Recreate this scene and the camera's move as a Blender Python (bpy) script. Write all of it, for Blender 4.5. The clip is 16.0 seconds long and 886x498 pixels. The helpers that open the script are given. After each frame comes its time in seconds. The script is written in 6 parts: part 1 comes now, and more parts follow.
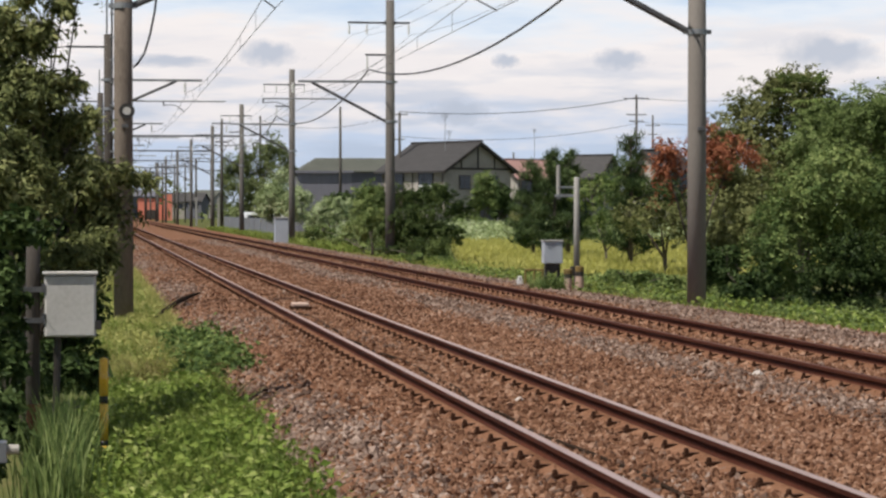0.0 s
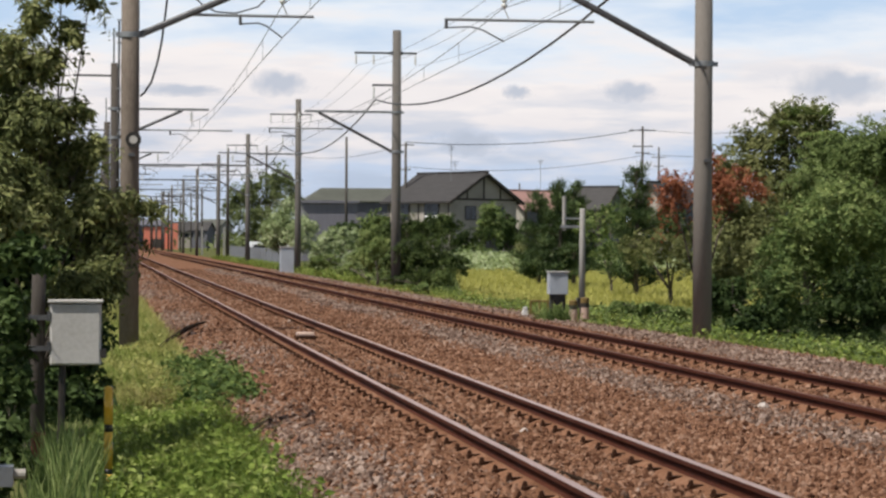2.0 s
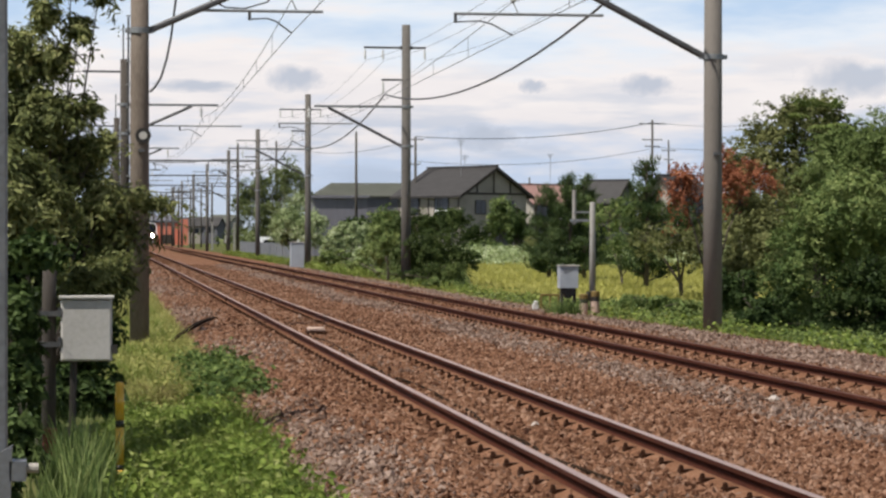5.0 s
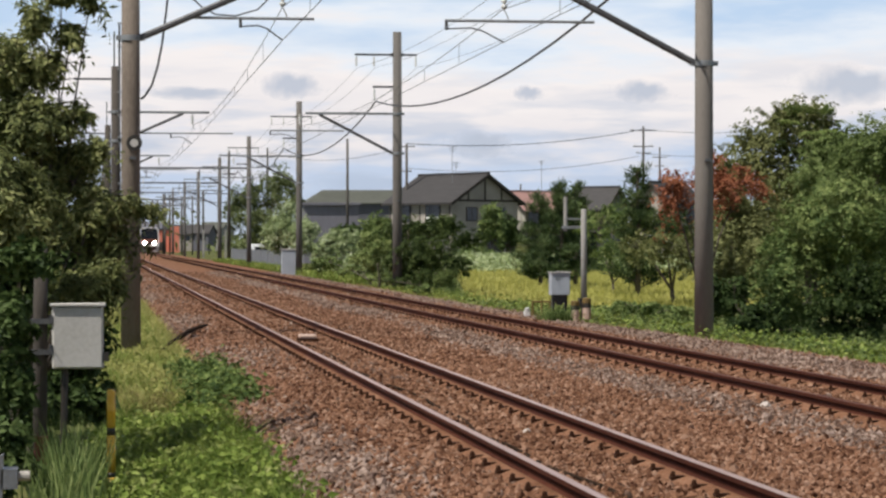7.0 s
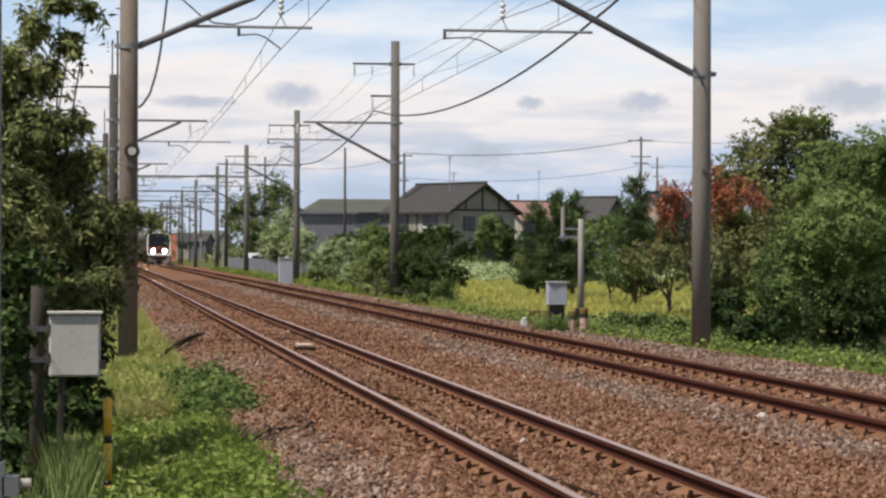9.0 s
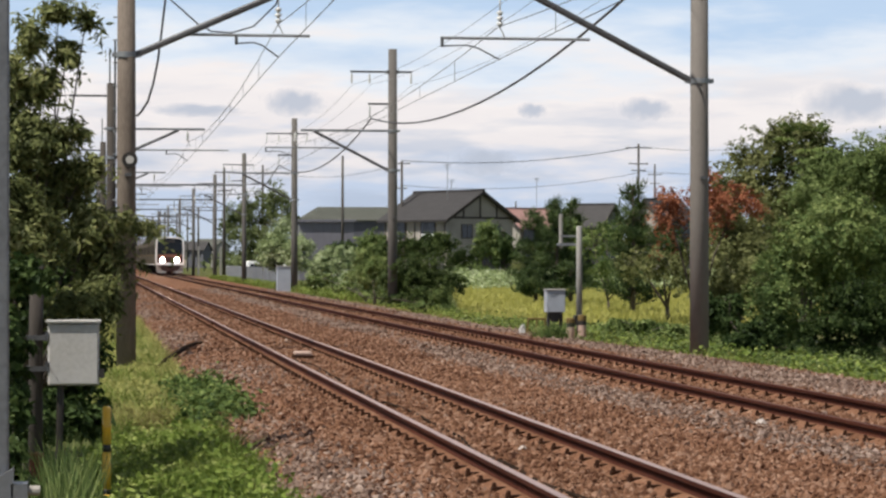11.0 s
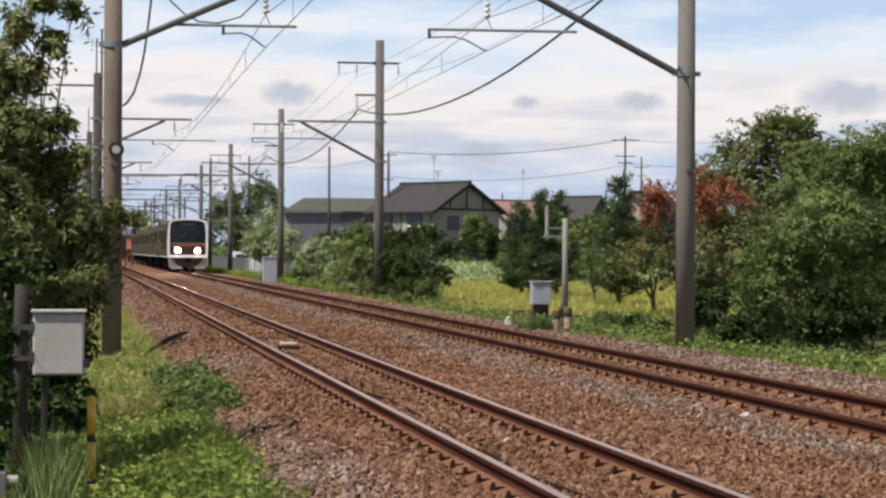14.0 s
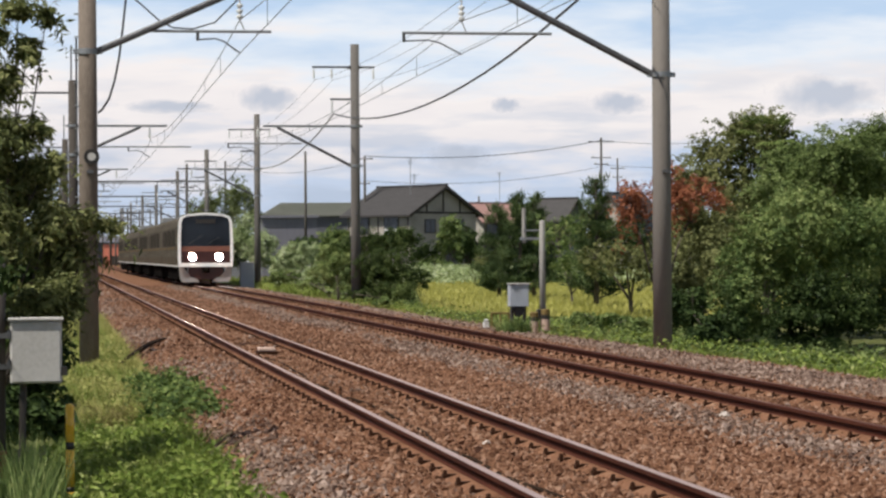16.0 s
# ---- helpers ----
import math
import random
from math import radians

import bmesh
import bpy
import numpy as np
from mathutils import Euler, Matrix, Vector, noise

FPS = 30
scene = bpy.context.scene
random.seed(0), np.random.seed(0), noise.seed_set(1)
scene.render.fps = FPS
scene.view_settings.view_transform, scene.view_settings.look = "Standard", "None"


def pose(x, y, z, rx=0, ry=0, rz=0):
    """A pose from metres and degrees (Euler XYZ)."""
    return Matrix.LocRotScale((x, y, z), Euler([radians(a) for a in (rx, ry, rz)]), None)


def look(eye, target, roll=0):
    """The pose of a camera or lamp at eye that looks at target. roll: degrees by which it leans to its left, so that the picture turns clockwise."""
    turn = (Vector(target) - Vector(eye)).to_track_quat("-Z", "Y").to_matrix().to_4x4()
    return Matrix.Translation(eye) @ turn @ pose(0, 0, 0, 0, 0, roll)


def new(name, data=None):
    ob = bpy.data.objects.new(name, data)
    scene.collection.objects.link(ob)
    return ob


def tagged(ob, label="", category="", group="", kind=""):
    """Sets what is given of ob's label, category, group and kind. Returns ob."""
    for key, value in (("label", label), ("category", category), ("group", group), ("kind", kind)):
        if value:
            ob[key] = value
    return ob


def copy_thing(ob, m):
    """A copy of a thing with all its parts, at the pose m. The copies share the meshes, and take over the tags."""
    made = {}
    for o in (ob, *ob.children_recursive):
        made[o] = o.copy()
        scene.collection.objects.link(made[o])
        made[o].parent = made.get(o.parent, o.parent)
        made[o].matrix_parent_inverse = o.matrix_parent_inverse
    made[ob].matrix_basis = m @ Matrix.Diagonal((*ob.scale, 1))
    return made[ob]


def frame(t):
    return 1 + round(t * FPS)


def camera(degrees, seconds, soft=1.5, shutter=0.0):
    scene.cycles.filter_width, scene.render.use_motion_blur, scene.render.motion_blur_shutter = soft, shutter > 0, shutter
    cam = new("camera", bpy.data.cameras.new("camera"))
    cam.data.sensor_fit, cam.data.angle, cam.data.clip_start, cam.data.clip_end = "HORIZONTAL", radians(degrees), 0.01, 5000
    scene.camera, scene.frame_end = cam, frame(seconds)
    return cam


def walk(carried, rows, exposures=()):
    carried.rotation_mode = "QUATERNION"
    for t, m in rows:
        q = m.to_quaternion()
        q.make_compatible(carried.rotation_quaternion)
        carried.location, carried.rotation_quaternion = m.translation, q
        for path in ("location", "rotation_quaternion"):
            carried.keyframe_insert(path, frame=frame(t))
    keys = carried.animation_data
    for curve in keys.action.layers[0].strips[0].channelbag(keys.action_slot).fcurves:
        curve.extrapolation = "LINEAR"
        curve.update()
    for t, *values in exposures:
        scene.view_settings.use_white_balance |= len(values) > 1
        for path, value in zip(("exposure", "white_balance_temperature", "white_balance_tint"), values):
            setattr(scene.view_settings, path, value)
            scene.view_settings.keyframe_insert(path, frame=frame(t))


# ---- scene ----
EYE = (0.0, 0.0, 1.69)
# seconds, turn to the right of the track's line, tilt up, lean, sway across and up in metres
SWAY = [(0, .010, .004), (3, .008, .001), (7, .008, .001), (8.7, .006, .001), (11, 0, 0), (12.5, 0, 0), (14.5, .005, 0), (16, .006, 0)]
CAM = [(0, 8.097, -0.889, 0.00), (0.5, 8.108, -0.696, 0.07), (1, 8.050, -0.525, 0.01), (1.5, 8.098, -0.432, 0.24), (2, 7.969, -0.186, 0.33), (2.5, 7.940, 0.082, 0.10), (3, 7.888, 0.278, -0.19), (3.5, 7.852, 0.084, -0.04), (4, 7.755, -0.314, 0.09), (6.3, 7.758, -0.313, -0.04), (6.5, 7.854, -0.239, -0.08), (7, 7.934, -0.156, -0.04), (7.5, 8.047, -0.023, -0.01), (8, 7.907, 0.134, 0.04), (8.5, 7.939, 0.139, 0.14), (8.7, 7.993, 0.060, 0.21), (11, 8.049, 0.239, 0.03), (11.5, 7.881, 0.316, -0.03), (12, 7.752, 0.218, 0.05), (12.5, 7.892, 0.244, 0.27), (13, 8.092, 0.180, 0.36), (13.5, 8.291, 0.161, 0.33), (14, 8.364, 0.045, 0.31), (14.5, 8.327, -0.016, 0.34), (15, 8.575, 0.013, 0.20), (15.5, 8.833, 0.065, -0.13), (16, 8.890, 0.120, -0.36)]


def aim(t, yaw, tilt, lean):
    ts = [s[0] for s in SWAY]
    ex = EYE[0] + float(np.interp(t, ts, [s[1] for s in SWAY]))
    ez = EYE[2] + float(np.interp(t, ts, [s[2] for s in SWAY]))
    a, b = radians(yaw), radians(tilt)
    d = Vector((math.sin(a) * math.cos(b), math.cos(a) * math.cos(b), math.sin(b)))
    return look((ex, EYE[1], ez), Vector((ex, EYE[1], ez)) + d * 10, lean)


cam = camera(20.2, 16.0, soft=2.5)
walk(cam, [(r[0], aim(*r)) for r in CAM])

# ---- sky and sun ----
SUN_FROM = Vector((-0.46, -0.23, 0.85)).normalized()


def build_world():
    w = bpy.data.worlds.new("sky")
    scene.world = w
    w.use_nodes = True
    nt = w.node_tree
    nt.nodes.clear()
    N, L = nt.nodes.new, nt.links.new
    out, bg = N("ShaderNodeOutputWorld"), N("ShaderNodeBackground")
    sky = N("ShaderNodeTexSky")
    sky.sky_type, sky.sun_disc = "NISHITA", False
    sky.sun_elevation = math.asin(SUN_FROM.z)
    sky.sun_rotation = math.atan2(SUN_FROM.x, SUN_FROM.y)
    sky.dust_density = 1.5
    tint = N("ShaderNodeVectorMath"); tint.operation = "SCALE"; tint.inputs[3].default_value = SKY_GAIN
    L(sky.outputs[0], tint.inputs[0])
    co = N("ShaderNodeTexCoord")
    mp = N("ShaderNodeMapping"); mp.inputs["Scale"].default_value = (6, 6, 30)
    L(co.outputs["Generated"], mp.inputs[0])
    n1 = N("ShaderNodeTexNoise"); n1.inputs["Scale"].default_value = 2.1; n1.inputs["Detail"].default_value = 7
    n1.inputs["Roughness"].default_value = .55
    L(mp.outputs[0], n1.inputs["Vector"])
    sep = N("ShaderNodeSeparateXYZ")
    L(co.outputs["Generated"], sep.inputs[0])
    # veil of cloud by height over the horizon, edges broken by the noise
    wob = N("ShaderNodeMath"); wob.operation = "MULTIPLY_ADD"; wob.inputs[1].default_value = .085; wob.inputs[2].default_value = -.0425
    L(n1.outputs[0], wob.inputs[0])
    add = N("ShaderNodeMath"); add.operation = "ADD"
    L(sep.outputs["Z"], add.inputs[0]); L(wob.outputs[0], add.inputs[1])
    mr = N("ShaderNodeMapRange"); mr.inputs[1].default_value = -.02; mr.inputs[2].default_value = .18
    L(add.outputs[0], mr.inputs[0])
    ramp = N("ShaderNodeValToRGB")
    stops = [(0.0, (.60, .65, .74)), (.15, (.57, .65, .78)), (.26, (.56, .65, .81)), (.34, (.86, .82, .83)),
             (.43, (.93, .88, .87)), (.50, (.80, .86, .94)), (.60, (.53, .68, .88)), (1.0, (.40, .57, .83))]
    while len(ramp.color_ramp.elements) < len(stops):
        ramp.color_ramp.elements.new(.5)
    for e, (p, c) in zip(ramp.color_ramp.elements, stops):
        e.position, e.color = p, (*c, 1)
    L(mr.outputs[0], ramp.inputs[0])
    # blue-grey streaks low down
    m3 = N("ShaderNodeMapping"); m3.inputs["Scale"].default_value = (7, 7, 46); m3.inputs["Location"].default_value = (.3, 1.7, .4)
    L(co.outputs["Generated"], m3.inputs[0])
    n3 = N("ShaderNodeTexNoise"); n3.inputs["Scale"].default_value = 2.6; n3.inputs["Detail"].default_value = 6
    L(m3.outputs[0], n3.inputs["Vector"])
    r3 = N("ShaderNodeMapRange"); r3.inputs[1].default_value = .50; r3.inputs[2].default_value = .66; r3.inputs[4].default_value = .75
    L(n3.outputs[0], r3.inputs[0])
    streak = N("ShaderNodeMixRGB"); streak.inputs[2].default_value = (.47, .55, .69, 1)
    fade = N("ShaderNodeMapRange"); fade.inputs[1].default_value = .085; fade.inputs[2].default_value = .035
    L(sep.outputs["Z"], fade.inputs[0])
    fm = N("ShaderNodeMath"); fm.operation = "MULTIPLY"
    L(r3.outputs[0], fm.inputs[0]); L(fade.outputs[0], fm.inputs[1])
    L(fm.outputs[0], streak.inputs[0]); L(ramp.outputs[0], streak.inputs[1])
    # broken cloud higher up
    n2 = N("ShaderNodeTexNoise"); n2.inputs["Scale"].default_value = 3.0; n2.inputs["Detail"].default_value = 5
    L(co.outputs["Generated"], n2.inputs["Vector"])
    r2 = N("ShaderNodeMapRange"); r2.inputs[1].default_value = .45; r2.inputs[2].default_value = .62
    L(n2.outputs[0], r2.inputs[0])
    hi = N("ShaderNodeMixRGB"); hi.inputs[2].default_value = (.44, .45, .48, 1)
    L(r2.outputs[0], hi.inputs[0]); L(tint.outputs[0], hi.inputs[1])
    low = N("ShaderNodeMapRange"); low.inputs[1].default_value = .14; low.inputs[2].default_value = .34
    L(sep.outputs["Z"], low.inputs[0])
    mix = N("ShaderNodeMixRGB")
    L(low.outputs[0], mix.inputs[0]); L(streak.outputs[0], mix.inputs[1]); L(hi.outputs[0], mix.inputs[2])
    L(mix.outputs[0], bg.inputs[0]); L(bg.outputs[0], out.inputs[0])
    bg.inputs[1].default_value = 1.0


SKY_GAIN = 0.058
build_world()
sun = new("sun", bpy.data.lights.new("sun", "SUN"))
sun.data.energy, sun.data.angle, sun.data.color = 5.8, radians(0.6), (1.0, .95, .87)
sun.matrix_world = look(SUN_FROM * 100, (0, 0, 0))
scene.view_settings.exposure = 0.0


# ---- materials ----
def mat(name, cols, rough=.8, scale=8.0, fine=60.0, metal=0.0, bump=.3, bump_scale=None, per="", stretch=(1, 1, 1), spec=None, trans=0.0, tone=.5):
    """Colours mixed by coarse and fine noise in object space; per: 'object' or 'island' adds a random step of tone."""
    m = bpy.data.materials.new(name)
    m.use_nodes = True
    nt = m.node_tree
    b = nt.nodes["Principled BSDF"]
    N, L = nt.nodes.new, nt.links.new
    co, mp = N("ShaderNodeTexCoord"), N("ShaderNodeMapping")
    mp.inputs["Scale"].default_value = stretch
    L(co.outputs["Object"], mp.inputs[0])
    n1, n2 = N("ShaderNodeTexNoise"), N("ShaderNodeTexNoise")
    n1.inputs["Scale"].default_value, n2.inputs["Scale"].default_value = scale, fine
    n1.inputs["Detail"].default_value = 5
    for n in (n1, n2):
        L(mp.outputs[0], n.inputs["Vector"])
    ad = N("ShaderNodeMath"); ad.operation = "MULTIPLY_ADD"; ad.inputs[1].default_value = .45
    L(n2.outputs[0], ad.inputs[0])
    sc = N("ShaderNodeMath"); sc.operation = "MULTIPLY"; sc.inputs[1].default_value = .55
    L(n1.outputs[0], sc.inputs[0]); L(sc.outputs[0], ad.inputs[2])
    fac = ad.outputs[0]
    if per:
        src = N("ShaderNodeObjectInfo" if per == "object" else "ShaderNodeNewGeometry")
        rnd = src.outputs["Random" if per == "object" else "Random Per Island"]
        s2 = N("ShaderNodeMath"); s2.operation = "MULTIPLY_ADD"; s2.inputs[1].default_value = tone; s2.inputs[2].default_value = -tone / 2
        L(rnd, s2.inputs[0])
        a2 = N("ShaderNodeMath"); a2.operation = "ADD"
        L(fac, a2.inputs[0]); L(s2.outputs[0], a2.inputs[1])
        fac = a2.outputs[0]
    ramp = N("ShaderNodeValToRGB")
    while len(ramp.color_ramp.elements) < len(cols):
        ramp.color_ramp.elements.new(.5)
    for i, (e, c) in enumerate(zip(ramp.color_ramp.elements, cols)):
        e.position = .28 + .44 * i / max(1, len(cols) - 1)
        e.color = (*c, 1)
    L(fac, ramp.inputs[0]); L(ramp.outputs[0], b.inputs["Base Color"])
    b.inputs["Roughness"].default_value, b.inputs["Metallic"].default_value = rough, metal
    if spec is not None:
        b.inputs["Specular IOR Level"].default_value = spec
    if bump:
        n3 = N("ShaderNodeTexNoise"); n3.inputs["Scale"].default_value = bump_scale or fine; n3.inputs["Detail"].default_value = 3
        L(mp.outputs[0], n3.inputs["Vector"])
        bp = N("ShaderNodeBump"); bp.inputs["Strength"].default_value = bump; bp.inputs["Distance"].default_value = .02
        L(n3.outputs[0], bp.inputs["Height"]); L(bp.outputs[0], b.inputs["Normal"])
    if trans:
        tr, ms = N("ShaderNodeBsdfTranslucent"), N("ShaderNodeMixShader")
        L(ramp.outputs[0], tr.inputs[0]); ms.inputs[0].default_value = trans
        L(b.outputs[0], ms.inputs[1]); L(tr.outputs[0], ms.inputs[2])
        L(ms.outputs[0], nt.nodes["Material Output"].inputs[0])
    return m


def glow(name, col, power):
    m = bpy.data.materials.new(name)
    m.use_nodes = True
    b = m.node_tree.nodes["Principled BSDF"]
    b.inputs["Base Color"].default_value = (.8, .8, .8, 1)
    b.inputs["Emission Color"].default_value, b.inputs["Emission Strength"].default_value = (*col, 1), power
    return m


def leaf_mat(name, cols, scale=.9):
    return mat(name, cols, rough=.5, scale=scale, fine=14, bump=0, per="island", trans=.3, spec=.1, tone=.22)


M_BALLAST = mat("ballast_bed", [(0.057, 0.0254, 0.0134), (0.1367, 0.0658, 0.0367), (0.1879, 0.0958, 0.0563), (0.2506, 0.1443, 0.093)], .95, 1.2, 22, bump=.9, bump_scale=24, spec=0.08)
M_STONE_RUST = mat("ballast_stone_rusty", [(0.0836, 0.0388, 0.0223), (0.1506, 0.0755, 0.0444), (0.2007, 0.1074, 0.0667), (0.2788, 0.1714, 0.1185)], .95, .5, 9, bump=.2, per="island", spec=0.08)
M_STONE_GREY = mat("ballast_stone_grey", [(0.0862, 0.0535, 0.0397), (0.1508, 0.1005, 0.0772), (0.2046, 0.1455, 0.1158), (0.3123, 0.2354, 0.1929)], .95, .6, 9, bump=.2, per="island", spec=0.08)
M_RAIL = mat("rail_rust", [(0.03, 0.009, 0.0055), (0.055, 0.017, 0.01), (0.085, 0.029, 0.016)], .8, 3, 60, bump=.3, stretch=(1, .2, 1), spec=0.08)


def head_mat():
    """Worn steel running band under a film of rust: half matt, half a tinted polish."""
    m = mat("rail_head_steel", [(0.3, 0.2, 0.17), (0.42, 0.3, 0.26), (0.5, 0.37, 0.33)], .6, 2, 30, bump=.05, stretch=(1, .05, 1), spec=.1)
    nt = m.node_tree
    gl, mx = nt.nodes.new("ShaderNodeBsdfGlossy"), nt.nodes.new("ShaderNodeMixShader")
    gl.inputs["Color"].default_value, gl.inputs["Roughness"].default_value, mx.inputs[0].default_value = (.47, .36, .33, 1), .09, .5
    nt.links.new(nt.nodes["Principled BSDF"].outputs[0], mx.inputs[1]); nt.links.new(gl.outputs[0], mx.inputs[2])
    nt.links.new(mx.outputs[0], nt.nodes["Material Output"].inputs[0])
    return m


M_HEAD = head_mat()
M_HEAD_RUST = mat("rail_head_rusty", [(0.0375, 0.012, 0.0075), (0.075, 0.0285, 0.0173), (0.1125, 0.0488, 0.0315)], .6, 2, 30, metal=.1, bump=.1, stretch=(1, .05, 1), spec=.15)
M_SLEEPER = mat("sleeper_concrete", [(0.09, 0.042, 0.021), (0.14, 0.07, 0.038), (0.19, 0.105, 0.062)], .9, 3, 40, bump=.4, per="object", spec=0.08)
M_CLIP = mat("clip_rust", [(0.026, 0.011, 0.006), (0.055, 0.024, 0.013)], .85, 5, 40, spec=0.08)
M_POLE = mat("pole_concrete", [(0.1426, 0.1263, 0.112), (0.1668, 0.1485, 0.1322), (0.1922, 0.1727, 0.1546)], .88, 1.3, 34, bump=.25, stretch=(1, 1, .25))
M_POLE_BROWN = mat("pole_brown_dust", [(0.1008, 0.0768, 0.0592), (0.1512, 0.12, 0.0958), (0.196, 0.162, 0.1336)], .88, 1.3, 34, bump=.25, stretch=(1, 1, .25))
M_POLE_DARK = mat("pole_weathered", [(0.04, 0.0344, 0.0288), (0.068, 0.06, 0.0512), (0.096, 0.0856, 0.0736)], .88, 1.3, 30, bump=.25, stretch=(1, 1, .25))
M_STEEL = mat("galvanised_steel", [(.16, .165, .17), (.26, .27, .28), (.34, .35, .36)], .55, 4, 60, metal=.55, bump=.1)
M_STEEL_DARK = mat("weathered_steel", [(.05, .05, .052), (.09, .09, .095), (.14, .14, .145)], .6, 4, 60, metal=.4, bump=.1)
M_WIRE = mat("wire_dark", [(0.035, 0.035, 0.04), (0.07, 0.07, 0.075)], .55, 5, 50, metal=.3, bump=0)
M_INSUL = mat("insulator_ceramic", [(.55, .55, .54), (.75, .75, .73)], .3, 8, 40, bump=0)
M_BOX = mat("painted_steel_grey", [(0.37, 0.345, 0.32), (0.45, 0.43, 0.405), (0.51, 0.49, 0.46)], .55, 2.5, 30, bump=.06)
M_YELLOW = mat("yellow_paint", [(0.72, 0.36, 0.02), (0.86, 0.5, 0.05), (0.9, 0.6, 0.12)], .22, 8, 60, bump=.1)
M_BLACK = mat("black_paint", [(0.015, 0.012, 0.01), (0.036, 0.03, 0.025)], .5, 8, 50, bump=.1)
M_GROUND = mat("ground_grass", [(0.045, 0.048, 0.018), (0.07, 0.08, 0.024), (0.095, 0.1, 0.033), (0.15, 0.11, 0.06)], .95, .35, 9, bump=.7, bump_scale=16, spec=0.08)
M_RICE = mat("rice_field", [(0.16, 0.19, 0.045), (0.24, 0.26, 0.07), (0.33, 0.33, 0.1)], .9, .25, 5, bump=.6, bump_scale=12, stretch=(1, 1, 1))
M_BARK = mat("bark", [(.035, .027, .02), (.08, .062, .048), (.13, .105, .085)], .95, 6, 50, bump=.7, stretch=(1, 1, .2))
L_GREEN = leaf_mat("leaf_green", [(0.0335, 0.0586, 0.0194), (0.091, 0.1392, 0.0428), (0.1898, 0.2418, 0.0777), (0.3643, 0.4102, 0.1652)])
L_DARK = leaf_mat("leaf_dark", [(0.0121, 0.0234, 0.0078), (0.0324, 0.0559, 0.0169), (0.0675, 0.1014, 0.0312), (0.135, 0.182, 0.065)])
L_BRIGHT = leaf_mat("leaf_bright", [(0.0603, 0.101, 0.0169), (0.1373, 0.1969, 0.0365), (0.236, 0.2928, 0.0674), (0.3951, 0.414, 0.1615)])
L_OLIVE = leaf_mat("leaf_olive", [(0.0443, 0.0515, 0.0198), (0.1057, 0.1175, 0.0433), (0.1875, 0.1985, 0.0756), (0.3237, 0.3306, 0.1441)])
L_YELLOWISH = leaf_mat("leaf_yellowish", [(0.0422, 0.065, 0.0203), (0.0898, 0.1288, 0.0392), (0.1584, 0.2072, 0.0666), (0.2641, 0.308, 0.1304)])
L_TREE = leaf_mat("leaf_tree", [(0.0341, 0.0443, 0.0167), (0.0962, 0.1142, 0.0395), (0.2174, 0.2355, 0.0881), (0.4658, 0.4567, 0.2127)])
L_MID = leaf_mat("leaf_mid", [(0.0213, 0.0403, 0.0115), (0.0578, 0.0949, 0.0259), (0.1293, 0.1796, 0.0489), (0.2738, 0.3234, 0.1079)])
L_RED = leaf_mat("leaf_red", [(0.1237, 0.0483, 0.0274), (0.2474, 0.0906, 0.0474), (0.3711, 0.1389, 0.0724), (0.4453, 0.2294, 0.1247)])
L_PINE = leaf_mat("leaf_pine", [(0.0174, 0.0308, 0.0121), (0.0435, 0.07, 0.027), (0.0899, 0.126, 0.0486), (0.174, 0.217, 0.0945)])
L_BLOSSOM = leaf_mat("leaf_pale", [(0.11, 0.15, 0.055), (0.22, 0.28, 0.12), (0.38, 0.44, 0.24), (0.6, 0.62, 0.46)])
# distance haze mixed into the leaf colour of far trees and woods
L_HAZE = leaf_mat("leaf_far_haze", [(0.075, 0.1, 0.04), (0.12, 0.15, 0.06), (0.165, 0.195, 0.082), (0.23, 0.255, 0.12)])
L_GRASS = leaf_mat("grass_blades", [(0.045, 0.075, 0.013), (0.085, 0.13, 0.024), (0.13, 0.175, 0.035), (0.22, 0.22, 0.075)])
L_RICE = leaf_mat("rice_ears", [(0.22, 0.22, 0.055), (0.33, 0.32, 0.085), (0.43, 0.4, 0.12), (0.52, 0.47, 0.18)], .3)
L_DUSKY = leaf_mat("leaf_dusky", [(.014, .026, .008), (.036, .058, .017), (.08, .112, .032), (.17, .205, .07)])
L_STRAW = leaf_mat("straw_green", [(0.156, 0.1652, 0.046), (0.264, 0.2714, 0.0805), (0.384, 0.3776, 0.1265), (0.504, 0.4602, 0.1955)])
L_DRY = leaf_mat("dry_grass", [(.10, .10, .03), (.17, .16, .05), (.26, .22, .09), (.36, .30, .15)])


